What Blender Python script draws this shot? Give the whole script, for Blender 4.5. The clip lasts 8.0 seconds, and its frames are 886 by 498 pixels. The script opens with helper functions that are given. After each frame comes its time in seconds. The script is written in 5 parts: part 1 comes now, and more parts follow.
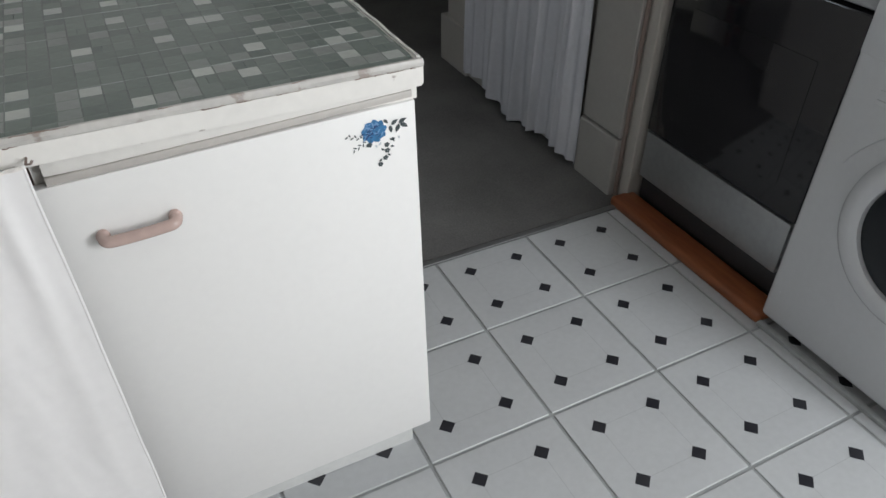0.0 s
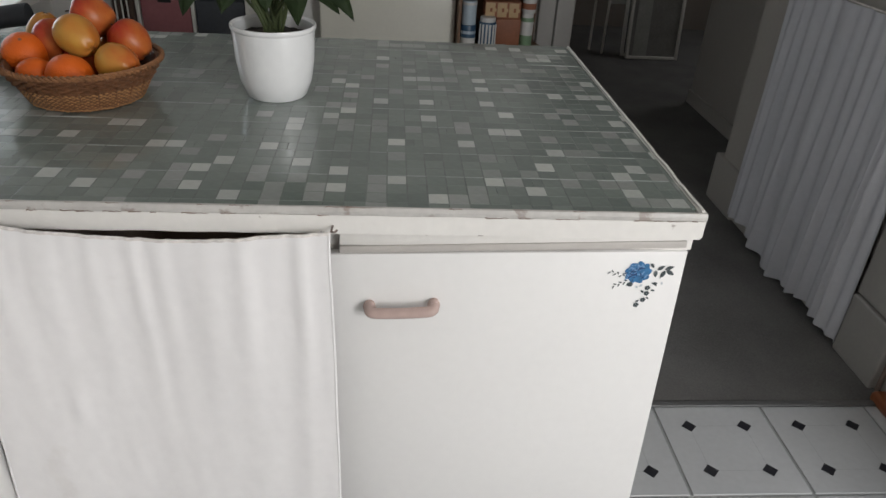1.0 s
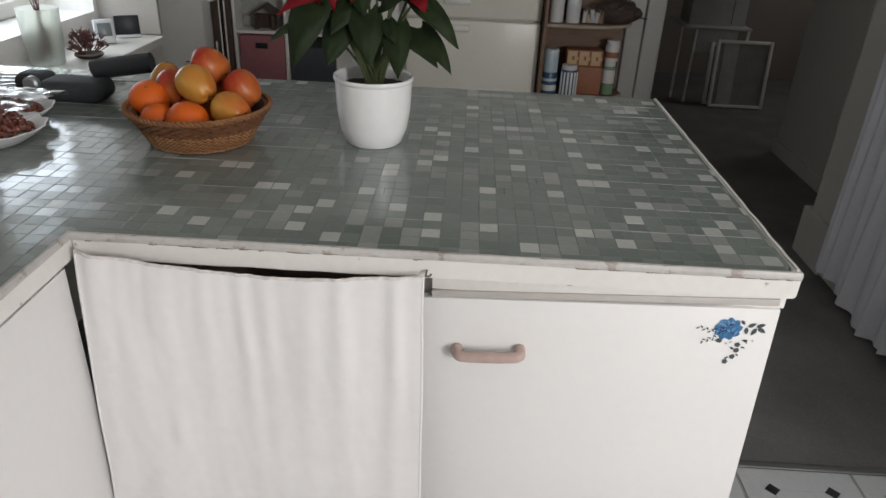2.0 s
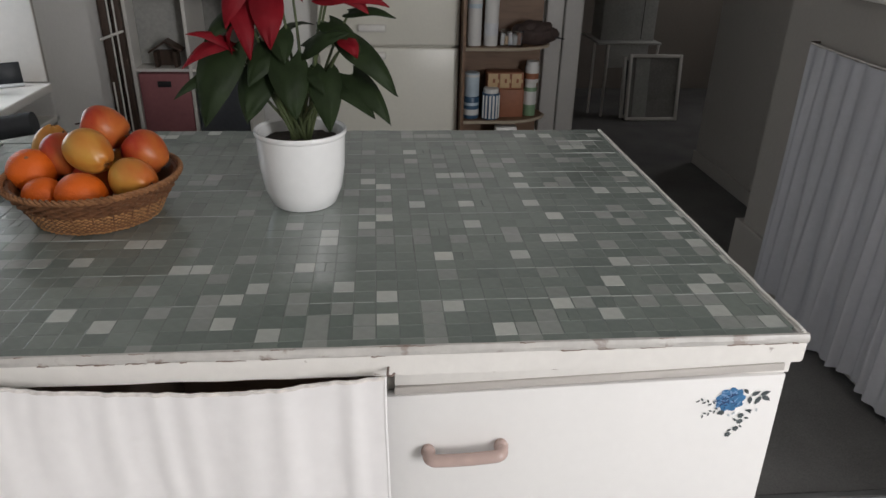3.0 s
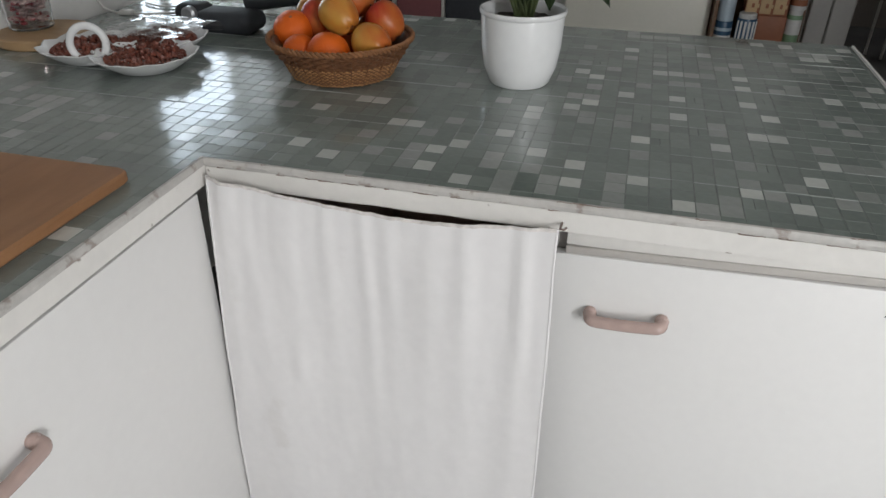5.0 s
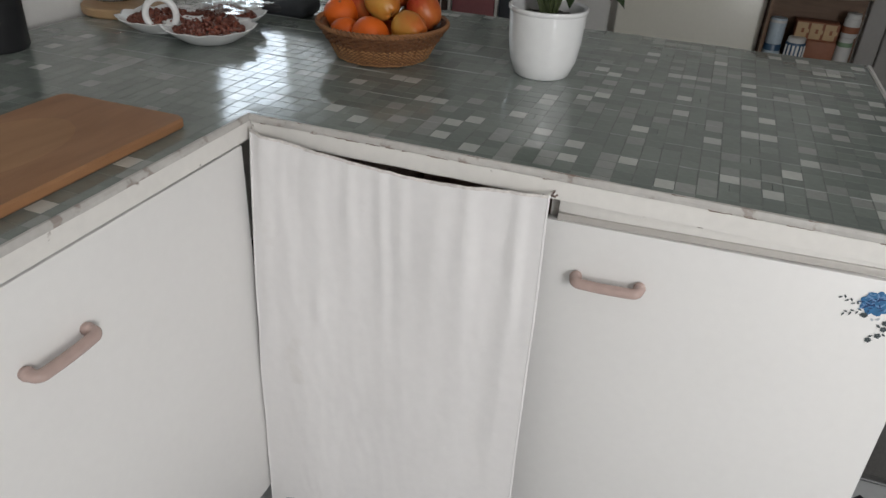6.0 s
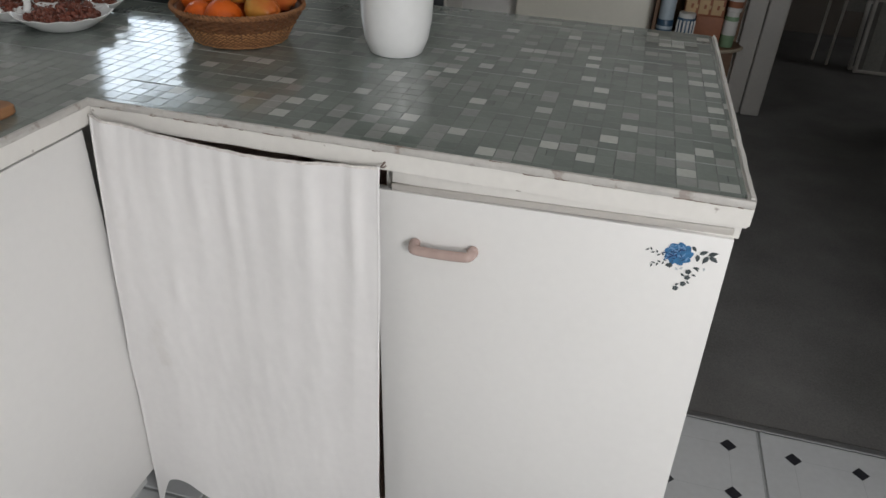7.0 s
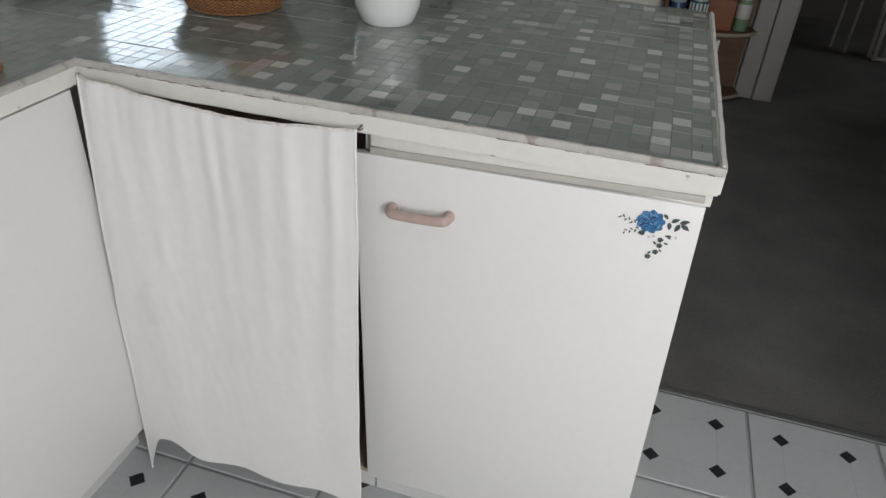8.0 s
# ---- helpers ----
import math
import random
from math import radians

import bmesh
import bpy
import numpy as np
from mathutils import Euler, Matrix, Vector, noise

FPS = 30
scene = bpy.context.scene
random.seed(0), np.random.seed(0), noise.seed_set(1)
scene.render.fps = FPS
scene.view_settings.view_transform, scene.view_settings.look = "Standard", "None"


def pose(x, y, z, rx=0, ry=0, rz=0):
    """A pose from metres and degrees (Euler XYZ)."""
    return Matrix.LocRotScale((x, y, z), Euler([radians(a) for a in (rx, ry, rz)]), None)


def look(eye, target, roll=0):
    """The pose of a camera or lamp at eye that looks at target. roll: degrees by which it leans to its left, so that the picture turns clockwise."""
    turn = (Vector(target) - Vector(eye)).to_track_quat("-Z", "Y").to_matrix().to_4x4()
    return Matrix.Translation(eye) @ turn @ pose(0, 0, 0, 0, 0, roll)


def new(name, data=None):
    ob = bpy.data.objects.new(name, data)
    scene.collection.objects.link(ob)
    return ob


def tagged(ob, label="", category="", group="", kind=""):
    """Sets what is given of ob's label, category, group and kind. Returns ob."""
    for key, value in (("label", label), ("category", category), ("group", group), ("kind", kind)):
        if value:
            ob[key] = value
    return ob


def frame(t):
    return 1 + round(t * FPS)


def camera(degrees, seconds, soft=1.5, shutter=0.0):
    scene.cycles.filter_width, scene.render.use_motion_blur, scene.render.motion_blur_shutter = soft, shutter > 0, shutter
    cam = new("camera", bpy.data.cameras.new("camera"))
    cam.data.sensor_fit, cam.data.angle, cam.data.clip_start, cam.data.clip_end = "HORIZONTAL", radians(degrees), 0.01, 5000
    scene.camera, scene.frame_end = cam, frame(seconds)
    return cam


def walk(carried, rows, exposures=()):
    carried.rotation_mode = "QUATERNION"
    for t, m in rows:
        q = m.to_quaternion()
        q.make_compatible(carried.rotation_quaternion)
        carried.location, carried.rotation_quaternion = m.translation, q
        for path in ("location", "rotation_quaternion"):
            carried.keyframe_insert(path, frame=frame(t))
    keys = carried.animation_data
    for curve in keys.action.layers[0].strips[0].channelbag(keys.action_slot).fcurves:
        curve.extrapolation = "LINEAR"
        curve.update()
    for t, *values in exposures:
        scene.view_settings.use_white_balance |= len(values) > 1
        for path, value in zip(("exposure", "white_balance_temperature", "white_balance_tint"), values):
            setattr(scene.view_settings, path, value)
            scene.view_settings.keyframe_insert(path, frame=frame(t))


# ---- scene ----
cam = camera(64.4, 8.0)
PATH = [
    (0, (-0.385, -0.831, 1.282), (0.321, 0.584, 0.057), 0.2),
    (0.5, (-0.419, -0.809, 1.297), (-0.042, 0.801, 0.172), 1.7),
    (1, (-0.428, -0.808, 1.317), (-0.27, 0.911, 0.306), 3.5),
    (1.5, (-0.444, -0.82, 1.334), (-0.462, 0.939, 0.382), 2.3),
    (1.7, (-0.452, -0.832, 1.338), (-0.495, 0.933, 0.399), 2.6),
    (2.8, (-0.49, -0.726, 1.338), (-0.421, 1.071, 0.464), 2.7),
    (3, (-0.505, -0.663, 1.343), (-0.329, 1.13, 0.475), 1.4),
    (3.5, (-0.511, -0.586, 1.326), (-0.431, 1.204, 0.437), -0.1),
    (4, (-0.463, -0.624, 1.302), (-0.766, 1.073, 0.288), 2.0),
    (4.5, (-0.431, -0.671, 1.289), (-0.856, 0.992, 0.264), 2.1),
    (5, (-0.451, -0.76, 1.291), (-0.881, 0.893, 0.25), 0.5),
    (5.2, (-0.473, -0.804, 1.286), (-0.858, 0.841, 0.216), 1.6),
    (6.3, (-0.303, -0.877, 1.299), (-0.894, 0.744, 0.287), 3.6),
    (6.5, (-0.275, -0.878, 1.307), (-0.828, 0.751, 0.287), 4.1),
    (7, (-0.198, -0.872, 1.3), (-0.594, 0.784, 0.251), 3.2),
    (7.5, (-0.147, -0.874, 1.286), (-0.509, 0.773, 0.21), 3.1),
    (8, (-0.131, -0.88, 1.281), (-0.566, 0.743, 0.197), 3.7),
]
walk(cam, [(t, look(eye, target, roll)) for t, eye, target, roll in PATH],
     [(0.0, 0.25, 6450, 10), (0.5, 0.24, 6500, 10), (1.0, 0.20, 6700, 12), (1.5, 0.17, 6800, 13), (3.0, 0.28, 6750, 14), (3.5, 0.27, 6750, 14), (4.5, 0.17, 6550, 12),
      (5.2, 0.10, 6600, 11), (6.5, -0.01, 6700, 12), (8.0, 0.03, 6600, 11)])

# ---- world, sun, large lights ----
world = bpy.data.worlds.new("sky")
scene.world = world
world.use_nodes = True
wn = world.node_tree.nodes
sky = wn.new("ShaderNodeTexSky")
sky.sky_type, sky.sun_disc = "NISHITA", False
sky.sun_elevation, sky.sun_rotation = radians(32), radians(-70)
wn["Background"].inputs["Strength"].default_value = 0.075
world.node_tree.links.new(sky.outputs["Color"], wn["Background"].inputs["Color"])
sun_data = bpy.data.lights.new("sun", "SUN")
sun_data.energy, sun_data.angle, sun_data.color = 0.5, radians(15), (1.0, 0.96, 0.9)
sun_ob = new("sun", sun_data)
sun_ob.matrix_world = look((-6, -3, 6), (0, 0, 0))


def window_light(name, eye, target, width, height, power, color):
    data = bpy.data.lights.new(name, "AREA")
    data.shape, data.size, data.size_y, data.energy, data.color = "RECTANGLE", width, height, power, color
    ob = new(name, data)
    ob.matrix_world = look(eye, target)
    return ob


window_light("window_daylight_south", (1.31, -2.2, 1.5), (0.35, 0, 1.3), 0.58, 1.25, 46, (0.945, 0.98, 1.0))
window_light("window_daylight_west", (-1.86, 1.20, 1.19), (0, 1.2, 1.15), 0.60, 0.48, 3.2, (0.74, 0.88, 1.0))

# fill lamp added to brighten the far room, set in an unseen opening
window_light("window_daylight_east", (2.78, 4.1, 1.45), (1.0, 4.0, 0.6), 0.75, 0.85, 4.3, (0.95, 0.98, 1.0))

# ---- materials ----


def mat(name, color, rough=0.5, metal=0.0, spread=0.08, grain=60.0, blotch=6.0, bump=0.1, bump_scale=200.0, spec=0.5, coat=0.0, stain=None, sheen=0.0):
    """A surface with colour variation at two scales and a fine relief."""
    m = bpy.data.materials.new(name)
    m.use_nodes = True
    n, l = m.node_tree.nodes, m.node_tree.links
    b = n["Principled BSDF"]
    co = n.new("ShaderNodeTexCoord")
    fine, broad = n.new("ShaderNodeTexNoise"), n.new("ShaderNodeTexNoise")
    fine.inputs["Scale"].default_value, fine.inputs["Detail"].default_value = grain, 4
    broad.inputs["Scale"].default_value, broad.inputs["Detail"].default_value = blotch, 3
    l.new(co.outputs["Object"], fine.inputs["Vector"])
    l.new(co.outputs["Object"], broad.inputs["Vector"])
    add = n.new("ShaderNodeMath")
    add.operation = "ADD"
    l.new(fine.outputs["Fac"], add.inputs[0])
    l.new(broad.outputs["Fac"], add.inputs[1])
    ramp = n.new("ShaderNodeMapRange")
    ramp.inputs["From Min"].default_value, ramp.inputs["From Max"].default_value = 0.6, 1.4
    ramp.inputs["To Min"].default_value, ramp.inputs["To Max"].default_value = 1 - spread, 1 + spread
    l.new(add.outputs[0], ramp.inputs["Value"])
    mul = n.new("ShaderNodeVectorMath")
    mul.operation = "SCALE"
    mul.inputs[0].default_value = color
    l.new(ramp.outputs[0], mul.inputs["Scale"])
    out = mul.outputs["Vector"]
    if stain:
        spots = n.new("ShaderNodeTexNoise")
        spots.inputs["Scale"].default_value, spots.inputs["Detail"].default_value = stain[1], 6
        l.new(co.outputs["Object"], spots.inputs["Vector"])
        cut = n.new("ShaderNodeMapRange")
        cut.inputs["From Min"].default_value, cut.inputs["From Max"].default_value = stain[2], stain[2] + 0.05
        cut.inputs["To Max"].default_value = stain[3]
        l.new(spots.outputs["Fac"], cut.inputs["Value"])
        mix = n.new("ShaderNodeMix")
        mix.data_type = "RGBA"
        l.new(cut.outputs[0], mix.inputs["Factor"])
        l.new(out, mix.inputs["A"])
        mix.inputs["B"].default_value = (*stain[0], 1)
        out = mix.outputs["Result"]
    l.new(out, b.inputs["Base Color"])
    rr = n.new("ShaderNodeMapRange")
    rr.inputs["To Min"].default_value, rr.inputs["To Max"].default_value = rough * 0.8, min(1, rough * 1.2)
    l.new(broad.outputs["Fac"], rr.inputs["Value"])
    l.new(rr.outputs[0], b.inputs["Roughness"])
    b.inputs["Metallic"].default_value = metal
    b.inputs["Specular IOR Level"].default_value = spec
    b.inputs["Coat Weight"].default_value = coat
    b.inputs["Sheen Weight"].default_value = sheen
    if bump:
        relief = n.new("ShaderNodeTexNoise")
        relief.inputs["Scale"].default_value, relief.inputs["Detail"].default_value = bump_scale, 3
        l.new(co.outputs["Object"], relief.inputs["Vector"])
        bn = n.new("ShaderNodeBump")
        bn.inputs["Strength"].default_value, bn.inputs["Distance"].default_value = bump, 0.002
        l.new(relief.outputs["Fac"], bn.inputs["Height"])
        l.new(bn.outputs[0], b.inputs["Normal"])
    return m


def mosaic(name, colors, single):
    """Glossy mosaic glass; each piece takes its own tone."""
    m = mat(name, (0.2, 0.2, 0.2), 0.15, bump=0.10, bump_scale=60, spec=0.85, coat=0.22, spread=0.1, grain=90, blotch=25)
    n, l = m.node_tree.nodes, m.node_tree.links
    b = n["Principled BSDF"]
    if single:
        src = n.new("ShaderNodeObjectInfo").outputs["Random"]
    else:
        src = n.new("ShaderNodeNewGeometry").outputs["Random Per Island"]
    ramp = n.new("ShaderNodeValToRGB")
    ramp.color_ramp.interpolation = "LINEAR"
    els = ramp.color_ramp.elements
    for i, c in enumerate(colors):
        e = els[i] if i < 2 else els.new(0)
        e.position = i / (len(colors) - 1)
        e.color = (*c, 1)
    l.new(src, ramp.inputs["Fac"])
    mul = next(x for x in n if x.bl_idname == "ShaderNodeVectorMath")
    l.new(ramp.outputs["Color"], mul.inputs[0])
    # each piece lies a little askew in its bed
    wn, sub, tip, geo, tot, nrm = [n.new(k) for k in ("ShaderNodeTexWhiteNoise", "ShaderNodeVectorMath", "ShaderNodeVectorMath", "ShaderNodeNewGeometry", "ShaderNodeVectorMath", "ShaderNodeVectorMath")]
    wn.noise_dimensions = "1D"
    sub.operation, tip.operation, tot.operation, nrm.operation = "SUBTRACT", "SCALE", "ADD", "NORMALIZE"
    sub.inputs[1].default_value, tip.inputs["Scale"].default_value = (0.5, 0.5, 0.5), 0.032
    l.new(src, wn.inputs["W"])
    l.new(wn.outputs["Color"], sub.inputs[0])
    l.new(sub.outputs["Vector"], tip.inputs[0])
    l.new(tip.outputs["Vector"], tot.inputs[0])
    l.new(geo.outputs["Normal"], tot.inputs[1])
    l.new(tot.outputs["Vector"], nrm.inputs[0])
    l.new(nrm.outputs["Vector"], next(x for x in n if x.bl_idname == "ShaderNodeBump").inputs["Normal"])
    return m


def wood(name, c1, c2, rough=0.5, scale=9.0, along=(1, 8, 8)):
    m = mat(name, c1, rough, bump=0.15, bump_scale=120)
    n, l = m.node_tree.nodes, m.node_tree.links
    co = n.new("ShaderNodeTexCoord")
    mp = n.new("ShaderNodeMapping")
    mp.inputs["Scale"].default_value = along
    g = n.new("ShaderNodeTexNoise")
    g.inputs["Scale"].default_value, g.inputs["Detail"].default_value, g.inputs["Distortion"].default_value = scale, 6, 0.6
    l.new(co.outputs["Object"], mp.inputs["Vector"])
    l.new(mp.outputs[0], g.inputs["Vector"])
    ramp = n.new("ShaderNodeValToRGB")
    ramp.color_ramp.elements[0].position, ramp.color_ramp.elements[1].position = 0.3, 0.7
    ramp.color_ramp.elements[0].color, ramp.color_ramp.elements[1].color = (*c1, 1), (*c2, 1)
    l.new(g.outputs["Fac"], ramp.inputs["Fac"])
    l.new(ramp.outputs["Color"], n["Principled BSDF"].inputs["Base Color"])
    return m


def glass(name, color=(1, 1, 1), rough=0.0):
    m = bpy.data.materials.new(name)
    m.use_nodes = True
    b = m.node_tree.nodes["Principled BSDF"]
    b.inputs["Base Color"].default_value = (*color, 1)
    b.inputs["Transmission Weight"].default_value, b.inputs["Roughness"].default_value = 1.0, rough
    b.inputs["IOR"].default_value = 1.45
    return m


def fruit_skin(name, c1, c2, scale, rough, dots, lean=12.0):
    """Skin that turns from c1 to c2 over the fruit, streaked and speckled."""
    m = mat(name, c1, rough, spec=0.35, bump=dots, bump_scale=420)
    n, l = m.node_tree.nodes, m.node_tree.links
    co = n.new("ShaderNodeTexCoord")
    sep = n.new("ShaderNodeSeparateXYZ")
    l.new(co.outputs["Object"], sep.inputs[0])
    g, sp = n.new("ShaderNodeTexNoise"), n.new("ShaderNodeTexNoise")
    g.inputs["Scale"].default_value, g.inputs["Detail"].default_value, g.inputs["Distortion"].default_value = scale, 5, 0.4
    sp.inputs["Scale"].default_value, sp.inputs["Detail"].default_value = 190, 2
    l.new(co.outputs["Object"], g.inputs["Vector"])
    l.new(co.outputs["Object"], sp.inputs["Vector"])
    add = n.new("ShaderNodeMath")
    add.operation, add.inputs[1].default_value = "MULTIPLY_ADD", lean
    l.new(sep.outputs["X"], add.inputs[0])
    l.new(g.outputs["Fac"], add.inputs[2])
    ramp = n.new("ShaderNodeValToRGB")
    els = ramp.color_ramp.elements
    els[0].position, els[1].position = 0.30, 0.72
    els[0].color, els[1].color = (*c1, 1), (*c2, 1)
    l.new(add.outputs[0], ramp.inputs["Fac"])
    cut = n.new("ShaderNodeMapRange")
    cut.inputs["From Min"].default_value, cut.inputs["From Max"].default_value, cut.inputs["To Max"].default_value = 0.70, 0.76, 0.5
    l.new(sp.outputs["Fac"], cut.inputs["Value"])
    mix = n.new("ShaderNodeMix")
    mix.data_type = "RGBA"
    l.new(cut.outputs[0], mix.inputs["Factor"])
    l.new(ramp.outputs["Color"], mix.inputs["A"])
    mix.inputs["B"].default_value = (c1[0] * 0.5, c1[1] * 0.45, c1[2] * 0.4, 1)
    l.new(mix.outputs["Result"], n["Principled BSDF"].inputs["Base Color"])
    return m


